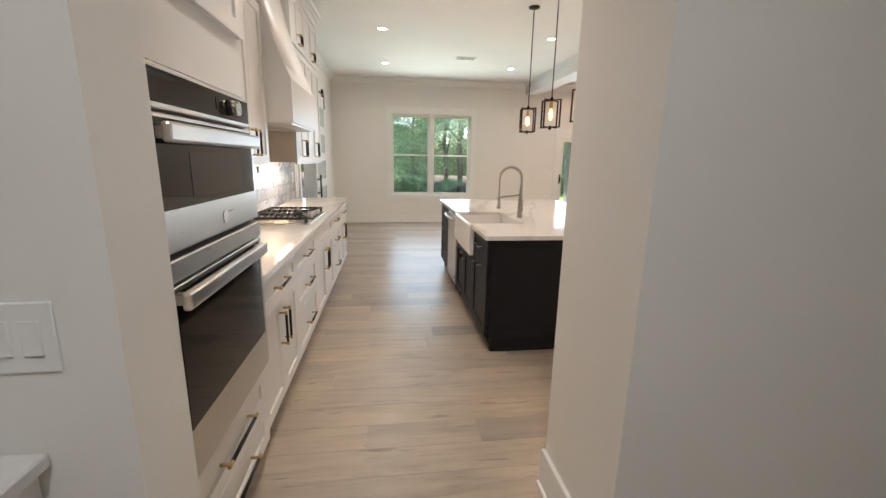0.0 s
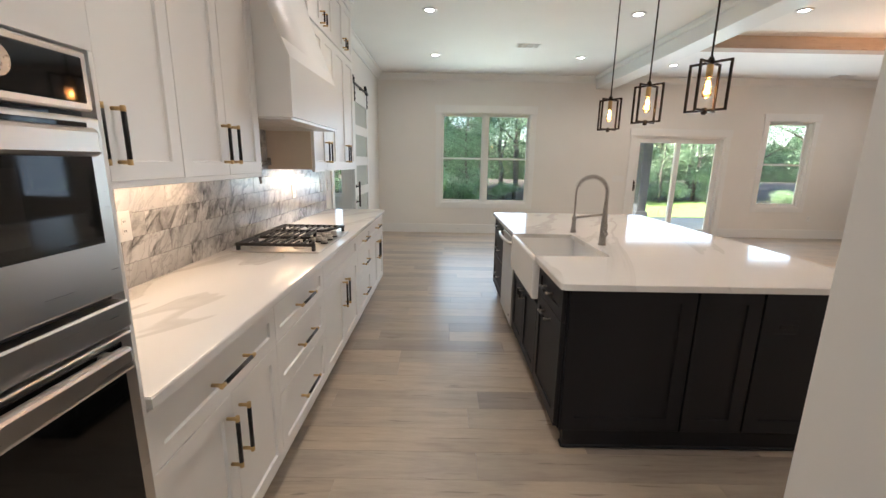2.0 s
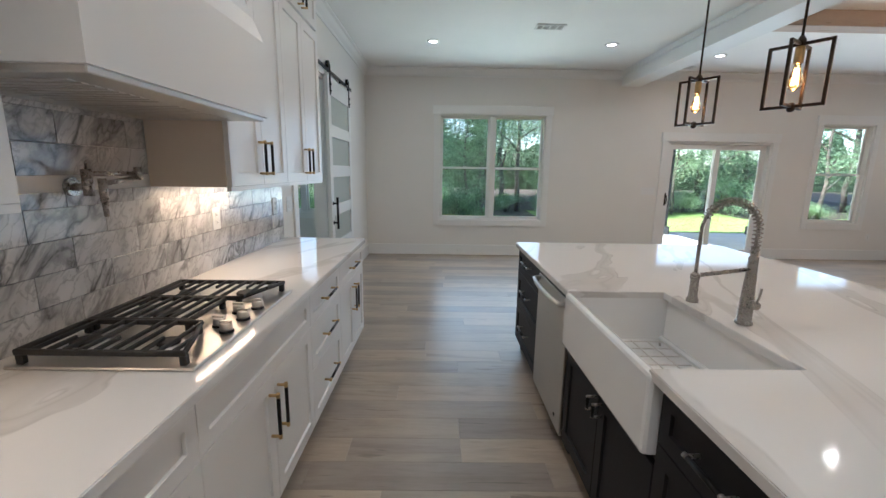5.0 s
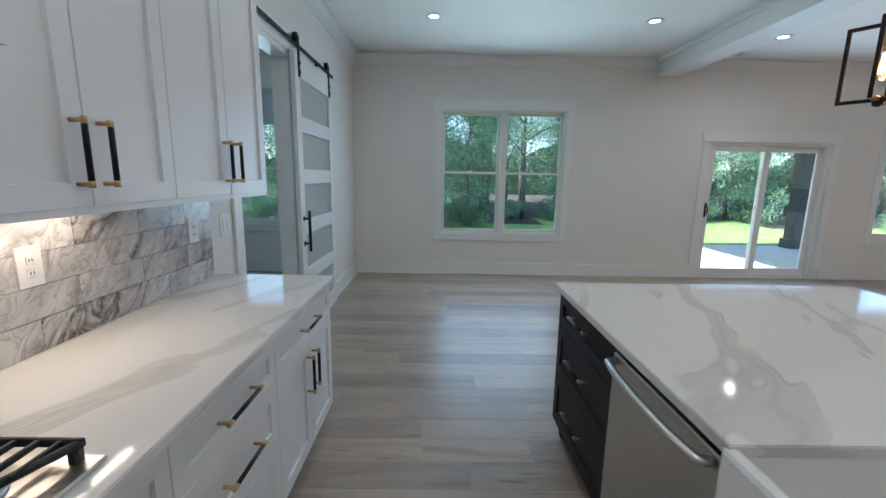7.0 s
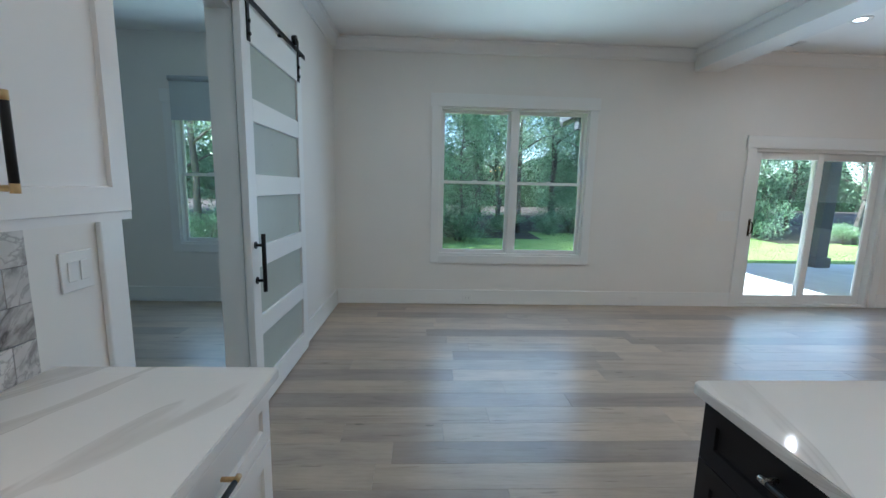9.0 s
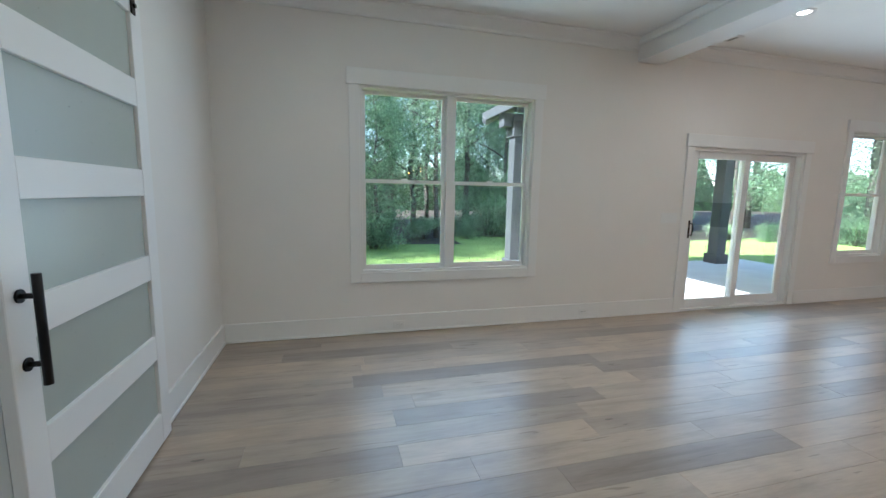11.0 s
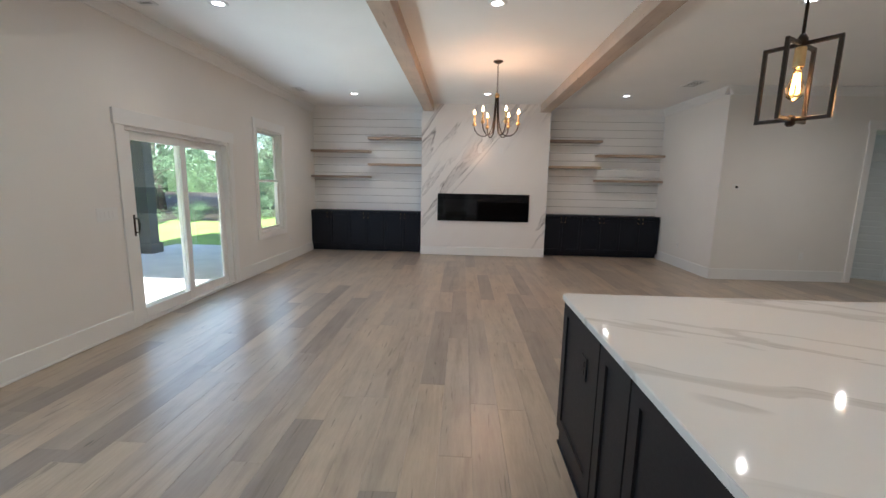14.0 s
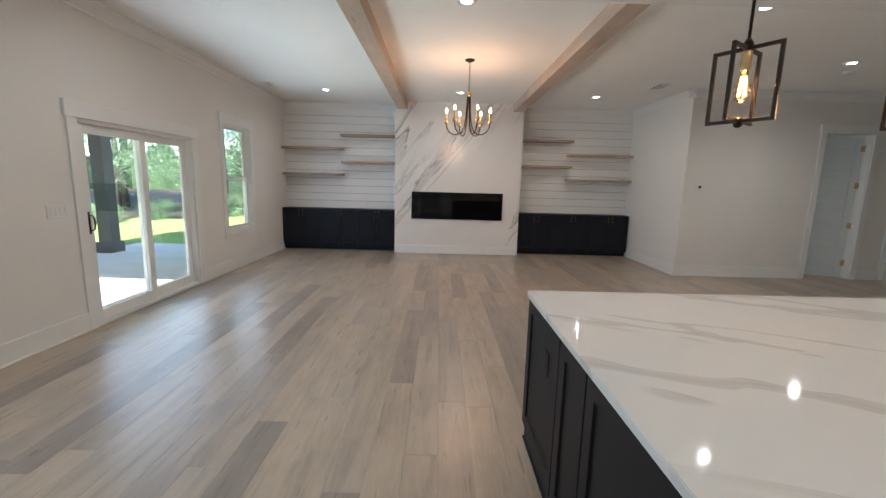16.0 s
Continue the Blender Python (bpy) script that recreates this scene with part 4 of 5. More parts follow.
def dishwasher():
    t = thing("dishwasher", "stainless dishwasher with bar handle built into island", "dishwasher", "", pose(GX - 0.012, 5.333, 0, 0, 0, -90))
    boxpart("tub", (0.004, 0.60, 0.03, 0.58, 0.10, 0.88), M_SLOT, t)
    boxpart("door", (0.006, 0.598, 0.0, 0.03, 0.115, 0.85), M_STEELH, t, 0.004)
    boxpart("control_edge", (0.006, 0.598, 0.004, 0.03, 0.852, 0.878), M_BLKGLASS, t)
    bm = bmesh.new()
    tube(bm, [(0.03, 0.0, 0.825), (0.04, -0.035, 0.825), (0.15, -0.05, 0.825), (0.30, -0.055, 0.825), (0.45, -0.05, 0.825), (0.56, -0.035, 0.825), (0.57, 0.0, 0.825)], 0.014, 10)
    part("handle", bm, M_STEEL, t, "bowed steel bar handle")
    boxpart("kick_plate", (0.01, 0.594, 0.06, 0.075, 0.008, 0.1), M_SLOT, t)
    bm = bmesh.new()
    rod(bm, (0.5, 0.0, 0.18), (0.5, -0.003, 0.18), 0.011)
    part("badge", bm, M_SLOT, t)


dishwasher()


def island_panels():
    """Plain shaker panels on both ends and the seating side of the island."""
    t = thing("island_end_panels", "charcoal shaker panelling round the island base", "panelling")
    boxpart("core", (1.64, 2.58, 3.43, 6.03, 0.012, 0.884), M_DARK, t)
    divs = ((1.052, 1.665), (1.675, 1.985), (1.995, 2.60))
    for a, b in divs:
        part("panel", shaker(bmesh.new(), a, b, 0.118, 0.884, 0.07, 3.375, 0.022), M_DARK, t)
        bm = shaker(bmesh.new(), a, b, 0.118, 0.884, 0.07, 0, 0.022)
        bm.transform(Matrix.Translation((0, 6.073, 0)) @ Matrix.Diagonal((1, -1, 1, 1)))
        part("panel", bm, M_DARK, t)
    for k in range(4):
        a = 3.40 + k * 0.6625
        bm = shaker(bmesh.new(), a, a + 0.655, 0.118, 0.884, 0.07, 0, 0.022)
        bm.transform(Matrix.Translation((2.602, 0, 0)) @ Matrix(((0, -1, 0, 0), (1, 0, 0, 0), (0, 0, 1, 0), (0, 0, 0, 1))))
        part("panel", bm, M_DARK, t)
    for y0, y1 in ((3.395, 3.43), (6.02, 6.055)):
        boxpart("plinth", (1.075, 2.60, y0, y1, 0.008, 0.117), M_DARK, t, 0.002)
        boxpart("shoe", (1.07, 2.605, y0 - 0.01, y1 + 0.01, 0.006, 0.022), M_DARK, t, 0.004)


island_panels()


# ---- sink and faucet ----
def sink():
    t = thing("apron_sink", "white fireclay apron-front sink with steel grid", "sink")
    x0, x1, y0, y1, zt, zb = 0.985, 1.50, 3.905, 4.72, 0.905, 0.645
    bm = box(bmesh.new(), x0 + 0.02, x1, y0, y1, zb, 0.884)
    top = max(bm.faces, key=lambda f: f.calc_center_median().z)
    bmesh.ops.inset_region(bm, faces=[top], thickness=0.025)
    bmesh.ops.inset_region(bm, faces=[top], thickness=0.012, depth=-0.205)
    bmesh.ops.bevel(bm, geom=[e for e in bm.edges if all(v.co.z < 0.7 for v in e.verts) and all(x0 + 0.05 < v.co.x < x1 - 0.02 for v in e.verts)], offset=0.02, segments=3, affect="EDGES")
    part("apron", box(bmesh.new(), x0, x0 + 0.036, y0, y1, zb - 0.006, 0.906, 0.015), M_CERAMIC, t)
    part("basin", bm, M_CERAMIC, t)
    bm = bmesh.new()
    z = zb + 0.05
    for k in range(9):
        y = y0 + 0.09 + k * 0.079
        part("grid_wire", rod(bmesh.new(), (x0 + 0.09, y, z), (x1 - 0.07, y, z), 0.0025, n=6), M_STEEL, t, "steel wire of the bottom grid")
    for k in range(6):
        x = x0 + 0.09 + k * 0.071
        part("grid_wire", rod(bmesh.new(), (x, y0 + 0.09, z + 0.004), (x, y1 - 0.09, z + 0.004), 0.0025, n=6), M_STEEL, t, "steel wire of the bottom grid")
    for x in (x0 + 0.1, x1 - 0.08):
        for y in (y0 + 0.1, y1 - 0.1):
            part("grid_foot", rod(bmesh.new(), (x, y, zb + 0.0275), (x, y, z), 0.005, n=8), M_STEEL, t)
    bm = lathe(bmesh.new(), [(0.05, 0.0), (0.05, 0.003), (0.03, 0.004)], 20, (1.27, 4.31, zb + 0.0275))
    part("drain", bm, M_STEEL, t)


sink()


def faucet():
    bx, by = 1.545, 4.30
    t = thing("faucet", "brushed nickel spring faucet beside the sink", "faucet", "", Matrix.Translation((bx, by, 0.9152)))
    bm = lathe(bmesh.new(), [(0.030, 0), (0.030, 0.008), (0.025, 0.012), (0.0235, 0.10), (0.018, 0.20), (0.0165, 0.26), (0.0125, 0.262), (0.0125, 0.30)], 20)
    part("body", bm, M_NICKEL, t)
    bm = bmesh.new()
    tube(bm, [(0.0, -0.012, 0.085), (0.0, -0.05, 0.085)], 0.016, 14)
    tube(bm, [(0.0, -0.045, 0.09), (0.0, -0.055, 0.12), (0.0, -0.06, 0.155)], 0.004, 8)
    part("lever", bm, M_NICKEL, t, "side lever")
    arc = []
    for k in range(25):
        s = math.pi * k / 24
        arc.append((-0.105 + 0.105 * math.cos(s), 0, 0.36 + 0.105 * math.sin(s)))
    path = [(0, 0, 0.28), (0, 0, 0.32)] + arc + [(-0.21, 0, 0.32), (-0.21, 0, 0.24), (-0.21, 0, 0.17)]
    part("hose", tube(bmesh.new(), path, 0.0065, 10), M_NICKEL, t)
    # spring wound round the rising part of the hose
    bm = bmesh.new()
    coil = []
    pts = [Vector(p) for p in [(0, 0, 0.28), (0, 0, 0.32)] + arc[:22]]
    lens = [0]
    for a, b in zip(pts, pts[1:]):
        lens.append(lens[-1] + (b - a).length)
    for k in range(24 * 8):
        s = lens[-1] * k / (24 * 8 - 1)
        i = max(j for j in range(len(pts) - 1) if lens[j] <= s + 1e-9)
        f = (s - lens[i]) / (lens[i + 1] - lens[i])
        c = pts[i].lerp(pts[i + 1], f)
        d = (pts[i + 1] - pts[i]).normalized()
        q = d.cross(Vector((0, 1, 0)))
        an = 2 * math.pi * k / 8
        coil.append(c + 0.0145 * (Vector((0, 1, 0)) * math.cos(an) + q * math.sin(an)))
    part("spring", tube(bm, coil, 0.0028, 5), M_NICKEL, t, "coiled spring")
    bm = lathe(bmesh.new(), [(0.021, 0.0), (0.022, 0.012), (0.016, 0.02), (0.014, 0.10), (0.011, 0.115)], 18, (-0.21, 0, 0.085))
    part("spray_head", bm, M_NICKEL, t)
    bm = bmesh.new()
    tube(bm, [(0, 0, 0.215), (-0.19, 0, 0.19)], 0.008, 10)
    lathe(bm, [(0.017, 0), (0.017, 0.02)], 14, (-0.21, 0, 0.175))
    part("holder_arm", bm, M_NICKEL, t)


faucet()


def pot_filler():
    t = thing("pot_filler", "brushed nickel folding pot filler on tile wall", "pot filler", "", Matrix.Translation((-0.889, 4.24, 1.40)))
    bm = bmesh.new()
    rod(bm, (0, 0, 0), (0.012, 0, 0), 0.032, n=20)
    rod(bm, (0.01, 0, 0), (0.06, 0, 0), 0.013)
    rod(bm, (0.06, 0, -0.03), (0.06, 0, 0.06), 0.016, n=16)
    part("mount", bm, M_NICKEL, t)
    bm = bmesh.new()
    rod(bm, (0.06, 0, 0.045), (0.09, 0.20, 0.045), 0.009)
    rod(bm, (0.09, 0.20, 0.02), (0.09, 0.20, 0.07), 0.014)
    rod(bm, (0.09, 0.20, 0.03), (0.11, 0.0, 0.012), 0.009)
    rod(bm, (0.11, 0.0, 0.03), (0.11, 0.0, -0.05), 0.013)
    rod(bm, (0.11, 0.0, -0.05), (0.11, 0.0, -0.10), 0.010, 0.008)
    part("folding_arm", bm, M_NICKEL, t)
    bm = bmesh.new()
    tube(bm, [(0.06, 0, 0.06), (0.08, -0.02, 0.08), (0.10, -0.04, 0.085)], 0.005)
    part("lever", bm, M_NICKEL, t)


pot_filler()


# ---- pendants over the island ----
def pendant(place):
    t = thing("pendant_lamp", "bronze open-frame pendant with glowing filament bulb", "pendant lamp", "pendants over the island", Matrix.Translation(place))
    top = CEIL - place[2]
    bm = lathe(bmesh.new(), [(0.062, top - 0.0005), (0.062, top - 0.015), (0.02, top - 0.026)][::-1], 24)
    part("canopy", bm, M_BRONZE, t)
    part("rod", rod(bmesh.new(), (0, 0, 0.30), (0, 0, top - 0.02), 0.0055), M_BRONZE, t)
    h = 0.275
    for rz, w in ((-57, 0.222), (33, 0.219)):
        bm = bmesh.new()
        b = 0.0065
        for s in (-1, 1):
            box(bm, s * w / 2 - b, s * w / 2 + b, -b, b, 0.012, h + 0.012, 0.001)
        box(bm, -w / 2, w / 2, -b * 0.95, b * 0.95, 0.012, 0.012 + 2 * b, 0.001)
        box(bm, -w / 2, w / 2, -b * 0.95, b * 0.95, h + 0.012 - 2 * b, h + 0.012, 0.001)
        bm.transform(Matrix.Rotation(radians(rz), 4, "Z"))
        part("cage", bm, M_BRONZE, t, "square-bar bronze rectangle")
    part("finial", lathe(bmesh.new(), [(0.008, -0.006), (0.016, 0.002), (0.016, 0.024), (0.01, 0.034)], 14), M_BRONZE, t)
    part("top_hub", lathe(bmesh.new(), [(0.018, h - 0.004), (0.018, h + 0.022), (0.008, h + 0.04)], 14), M_BRONZE, t)
    part("socket", lathe(bmesh.new(), [(0.017, h - 0.075), (0.018, h - 0.07), (0.018, h - 0.01), (0.016, h - 0.004)], 18), M_BRASS, t, "brass lamp socket")
    z = h - 0.075
    g = part("bulb", lathe(bmesh.new(), [(0.012, z), (0.014, z - 0.02), (0.026, z - 0.06), (0.029, z - 0.08), (0.024, z - 0.10), (0.010, z - 0.112), (0.002, z - 0.114)][::-1], 20), M_BULBGLASS, t, "clear amber bulb")
    g.visible_shadow = False
    bm = bmesh.new()
    for k in range(6):
        a = k * math.pi / 3
        rod(bm, (0.005 * math.cos(a), 0.005 * math.sin(a), z - 0.02), (0.009 * math.cos(a), 0.009 * math.sin(a), z - 0.088), 0.0016, n=5)
    part("filament", bm, M_FILAMENT, t)
    return t


first = pendant((1.955, 5.465, 1.765))
for y in (4.745, 4.025):
    copy_thing(first, Matrix.Translation((1.955, y, 1.765)))
for y in (5.465, 4.745, 4.025):
    lamp("POINT", "pendant_bulb_lamp", BULB_W, (1.0, 0.55, 0.22), (1.955, y, 1.91), size=0.004)


def can_light(x, y):
    t = thing("downlight", "white recessed ceiling downlight, lit", "downlight", "recessed downlights", Matrix.Translation((x, y, CEIL)))
    part("ring", lathe(bmesh.new(), [(0.050, -0.0005), (0.090, -0.0005), (0.088, -0.006), (0.055, -0.009), (0.050, -0.006)], 28, closed=True), M_TRIM, t)
    part("lens", lathe(bmesh.new(), [(0.0505, -0.0045), (0.0505, -0.001)], 28), M_CAN, t, "glowing lens")
    return t


first = can_light(*CANS[0])
# fittings also go in at the unseen, added cans
for x, y in CANS[1:]:
    copy_thing(first, Matrix.Translation((x, y, CEIL)))


# ---- living room ----
FX0, FY0, FY1 = 9.02, 4.905, 7.545
structure("fireplace_wall", box(bmesh.new(), FX0, XR, FY0, FY1, 0.0, CEIL), M_SLAB, "white stone chimney breast with bold grey veins", "chimney breast")
bm = bmesh.new()
box(bm, FX0 - 0.02, FX0, FY0 - 0.001, FY1 + 0.001, 0.006, 0.185, 0.003)
structure("baseboard_fireplace", bm, M_TRIM, "white baseboard below the stone", "baseboard")


def electric_fireplace():
    y0, y1, z0, z1 = 5.265, 7.19, 0.745, 1.32
    t = thing("electric_fireplace", "wide black glass electric fireplace, switched off", "fireplace")
    boxpart("glass_front", (FX0 - 0.022, FX0, y0, y1, z0, z1), M_BLKGLASS, t, 0.006)
    boxpart("firebox_window", (FX0 - 0.0235, FX0 - 0.022, y0 + 0.12, y1 - 0.12, z0 + 0.13, z1 - 0.12), M_SCREEN, t, 0, "recessed dark firebox window")


electric_fireplace()


def media_cabinets(y_start, sign_label):
    w = 0.815
    for k in range(3):
        y1 = y_start + (k + 1) * w
        lab = "black low shaker cabinet with paired brass-tipped pulls"
        t = cabinet("low_cabinet", w, 0.285, 0.10, 0.875, [("door", 0, w / 2, 0.11, 0.87, (0.10, True, w / 2 - 0.045, 0.80)), ("door", w / 2, w, 0.11, 0.87, (0.10, True, w / 2 + 0.045, 0.80))],
                    M_NAVY, lab, "cabinet", "low black cabinets", pose(9.20, y1, 0, 0, 0, -90), GOLDBLACK, "small brass-tipped pull", 0.10)
    bm = box(bmesh.new(), 9.19, XR - 0.013, y_start, y_start + 3 * w, 0.878, 0.902, 0.003)
    tagged(part("cabinet_top", bm, M_NAVY), "black painted top over low cabinets", "cabinet top", "cabinet tops")


media_cabinets(7.55, "left")
media_cabinets(2.452, "right")

SHELVES = [(8.73, 7.56, 2.46), (9.98, 8.70, 2.18), (8.73, 7.56, 1.905), (9.98, 8.70, 1.635),
           (4.89, 3.76, 2.455), (3.83, 2.46, 2.165), (4.89, 3.76, 1.915), (3.83, 2.46, 1.64)]
for a, b, z in SHELVES:
    tagged(boxpart("floating_shelf", (9.235, XR - 0.0125, min(a, b), max(a, b), z - 0.022, z + 0.024), M_SHELF, None, 0.003), "light oak floating shelf on shiplap", "shelf", "floating oak shelves")


def chandelier():
    cx, cy, zb = 6.08, 6.24, 2.17
    t = thing("chandelier", "bronze six-arm candle chandelier, lit", "chandelier", "", Matrix.Translation((cx, cy, zb)))
    top = CEIL - zb
    part("canopy", lathe(bmesh.new(), [(0.015, top - 0.035), (0.03, top - 0.03), (0.065, top - 0.012), (0.065, top - 0.0005)], 24), M_BRONZE, t)
    bm = bmesh.new()
    z, k = 0.56, 0
    while z < top - 0.035:
        ring = []
        for s in range(13):
            a = 2 * math.pi * s / 12
            p = (0.009 * math.cos(a), 0, 0.017 * math.sin(a)) if k % 2 else (0, 0.009 * math.cos(a), 0.017 * math.sin(a))
            ring.append((p[0], p[1], z + 0.015 + p[2]))
        tube(bm, ring, 0.0028, 5)
        z, k = z + 0.026, k + 1
    part("chain", bm, M_BRONZE, t, "bronze link chain")
    part("collar", lathe(bmesh.new(), [(0.012, 0.50), (0.03, 0.51), (0.034, 0.53), (0.026, 0.55), (0.012, 0.57)], 18), M_BRASS, t, "brass collar")
    for k in range(6):
        a = radians(60 * k + 20)
        c, s = math.cos(a), math.sin(a)
        pts = []
        for r, z in ((0.018, 0.51), (0.022, 0.40), (0.03, 0.25), (0.05, 0.12), (0.085, 0.04), (0.14, 0.005), (0.205, 0.008), (0.255, 0.04), (0.287, 0.09), (0.297, 0.14)):
            pts.append((r * c, r * s, z))
        arm = part("arm", tube(bmesh.new(), pts, 0.0085, 8), M_BRONZE, t, "curved bronze arm")
        px, py = 0.297 * c, 0.297 * s
        part("candle_cup", lathe(bmesh.new(), [(0.010, 0.135), (0.026, 0.15), (0.03, 0.165), (0.018, 0.172), (0.022, 0.185), (0.014, 0.19)], 14, (px, py, 0)), M_BRASS, arm, "brass candle cup")
        part("candle_sleeve", lathe(bmesh.new(), [(0.011, 0.188), (0.011, 0.285), (0.008, 0.29)], 12, (px, py, 0)), M_BRASS, arm, "brass candle sleeve")
        part("bulb", lathe(bmesh.new(), [(0.006, 0.289), (0.014, 0.30), (0.0165, 0.314), (0.011, 0.336), (0.002, 0.358)], 12, (px, py, 0)), M_FLAME, arm, "glowing flame bulb")
    lamp("POINT", "chandelier_lamp", CHAND_W, (1.0, 0.54, 0.28), (cx, cy, zb + 0.18), size=0.28)


chandelier()


# ---- hall doors and stairs ----
def panel_door():
    d = thing("door_3", "cased opening with white jambs and brass hinges", "door opening", kind="structure")
    x = 7.36
    for a, b in ((0.12, 0.22), (-0.80, -0.70)):
        boxpart("side_casing", (x - 0.02, x + 0.0005, a, b, 0.006, 2.50), M_TRIM, d, 0.003)
    boxpart("head_casing", (x - 0.024, x + 0.0005, -0.82, 0.24, 2.50, 2.64), M_TRIM, d, 0.003)
    for a, b in ((0.105, 0.12), (-0.70, -0.685)):
        boxpart("jamb", (x - 0.004, x + 0.14, a, b, 0.005, 2.50), M_TRIM, d)
    h = thing("door_4", "cased opening to the back hall", "door opening", kind="structure")
    for a, b in ((-1.30, -1.20), (-2.60, -2.50)):
        boxpart("side_casing", (x - 0.02, x + 0.0005, a, b, 0.006, 2.50), M_TRIM, h, 0.003)
    boxpart("head_casing", (x - 0.024, x + 0.0005, -2.62, -1.18, 2.50, 2.64), M_TRIM, h, 0.003)
    t = thing("panel_door", "pale blue-grey panelled door standing ajar", "door", "", pose(7.49, -0.675, 0, 0, 0, 62))
    bm = bmesh.new()
    w, hgt = 0.77, 2.46
    box(bm, 0, 0.10, -0.018, 0.018, 0.012, hgt, 0.002)
    box(bm, w - 0.10, w, -0.018, 0.018, 0.012, hgt, 0.002)
    zs = [0.012 + 0.245 * k for k in range(10)] + [hgt]
    for k in range(11):
        zc = 0.012 + (hgt - 0.012) * k / 10
        box(bm, 0.10, w - 0.10, -0.017, 0.017, max(0.012, zc - 0.035), min(hgt, zc + 0.035), 0.002)
    box(bm, 0.10, w - 0.10, -0.002, 0.002, 0.03, hgt - 0.02)
    for k in range(10):
        zc = 0.012 + (hgt - 0.012) * (k + 0.5) / 10
        box(bm, 0.13, w - 0.13, -0.010, 0.010, zc - 0.065, zc + 0.065, 0.008)
    part("leaf", bm, M_BLUEDOOR, t)
    for z in (0.28, 0.95, 1.65, 2.28):
        bm = bmesh.new()
        rod(bm, (0.0, 0.022, z - 0.05), (0.0, 0.022, z + 0.05), 0.012, n=8)
        box(bm, -0.03, 0.035, 0.016, 0.022, z - 0.05, z + 0.05, 0.001)
        part("hinge", bm, M_BRASS, t, "brass butt hinge")
    bm = bmesh.new()
    lathe(bm, [(0.026, 0), (0.026, 0.006), (0.01, 0.012), (0.01, 0.04), (0.026, 0.05), (0.024, 0.07)], 14)
    bm.transform(Matrix.Translation((w - 0.06, 0.017, 1.0)) @ Matrix.Rotation(radians(-90), 4, "X"))
    part("knob", bm, M_BLACK, t)


panel_door()


def stairs():
    t = thing("staircase", "white staircase with black balusters and dark rail", "stairs")
    x0, x1, y, z = 5.60, 6.62, -1.62, 0.0
    for k in range(6):
        yy = y - 0.26 * k
        boxpart("riser", (x0, x1, yy - 0.26, yy - 0.002, 0.0 if k == 0 else 0.19 * k - 0.02, 0.19 * (k + 1) - 0.032), M_TRIM, t)
        boxpart("tread", (x0 - 0.0, x1 + 0.03, yy - 0.262, yy + 0.025, 0.19 * (k + 1) - 0.03, 0.19 * (k + 1)), M_TRIM, t, 0.006)
        for j in range(3):
            yb = yy - 0.04 - 0.085 * j
            zt = 0.95 + 0.19 * (k + 1) + (0.04 + 0.085 * j) / 0.26 * 0.19
            part("baluster", rod(bmesh.new(), (x1 - 0.05, yb, 0.19 * (k + 1)), (x1 - 0.05, yb, zt), 0.011, n=8), M_BLACK, t)
    bm = bmesh.new()
    tube(bm, [(x1 - 0.05, y + 0.0, 0.97), (x1 - 0.05, y - 1.56, 0.97 + 1.14)], 0.028, 10)
    part("handrail", bm, M_BLACK, t)


stairs()


# ---- plates, vents and small fixtures ----
def plate(label, category, m, w, h, kind):
    """A wall plate in its own plane: x across, z up, facing -y."""
    t = thing("wall_plate", label, category, "wall plates", m)
    boxpart("cover", (-w / 2, w / 2, -0.006, -0.0002, -h / 2, h / 2), M_DARK if kind == "dark" else M_PLASTIC, t, 0.002)
    gangs = max(1, round(w / 0.058) - 0) if kind == "rocker" else 1
    for g in range(gangs):
        gx = (g - (gangs - 1) / 2) * 0.046
        if kind == "rocker":
            boxpart("rocker", (gx - 0.016, gx + 0.016, -0.010, -0.006, -0.032, 0.032), M_PLASTIC, t, 0.002)
        else:
            tall = h > w
            for s in (-1, 1):
                ox, oz = (gx, s * 0.02) if tall else (s * 0.02, 0)
                bm = bmesh.new()
                box(bm, ox - 0.013, ox + 0.013, -0.0085, -0.006, oz - 0.013, oz + 0.013, 0.002)
                for q in (-1, 1):
                    box(bm, ox + q * 0.005 - 0.0012, ox + q * 0.005 + 0.0012, -0.0092, -0.0084, oz - 0.004, oz + 0.005, 0, 1)
                part("receptacle", bm, [M_BLACK if kind == "dark" else M_PLASTIC, M_SLOT], t)
    return t


NORTH, WEST, EAST, SOUTH = 0, 90, -90, 180
plate("white duplex outlet in the baseboard", "outlet", pose(0.74, YB - 0.018, 0.085, 0, 0, 0), 0.115, 0.07, "outlet")
plate("white duplex outlet in the baseboard", "outlet", pose(2.90, YB - 0.018, 0.095, 0, 0, 0), 0.115, 0.07, "outlet")
plate("white four-gang switch plate by patio door", "switch", pose(4.01, YB, 1.18, 0, 0, 0), 0.235, 0.125, "rocker")
plate("white duplex outlet on wall", "outlet", pose(8.07, YB, 0.42, 0, 0, 0), 0.075, 0.12, "outlet")
plate("white duplex outlet on tiles", "outlet", pose(-0.889, 3.17, 1.18, 0, 0, 90), 0.08, 0.125, "outlet")
plate("white duplex outlet on tiles", "outlet", pose(-0.889, 5.12, 1.19, 0, 0, 90), 0.08, 0.125, "outlet")
plate("white duplex outlet on tiles", "outlet", pose(-0.889, 5.95, 1.19, 0, 0, 90), 0.08, 0.125, "outlet")
plate("white double rocker switch on wall", "switch", pose(XL, 6.28, 1.18, 0, 0, 90), 0.12, 0.125, "rocker")
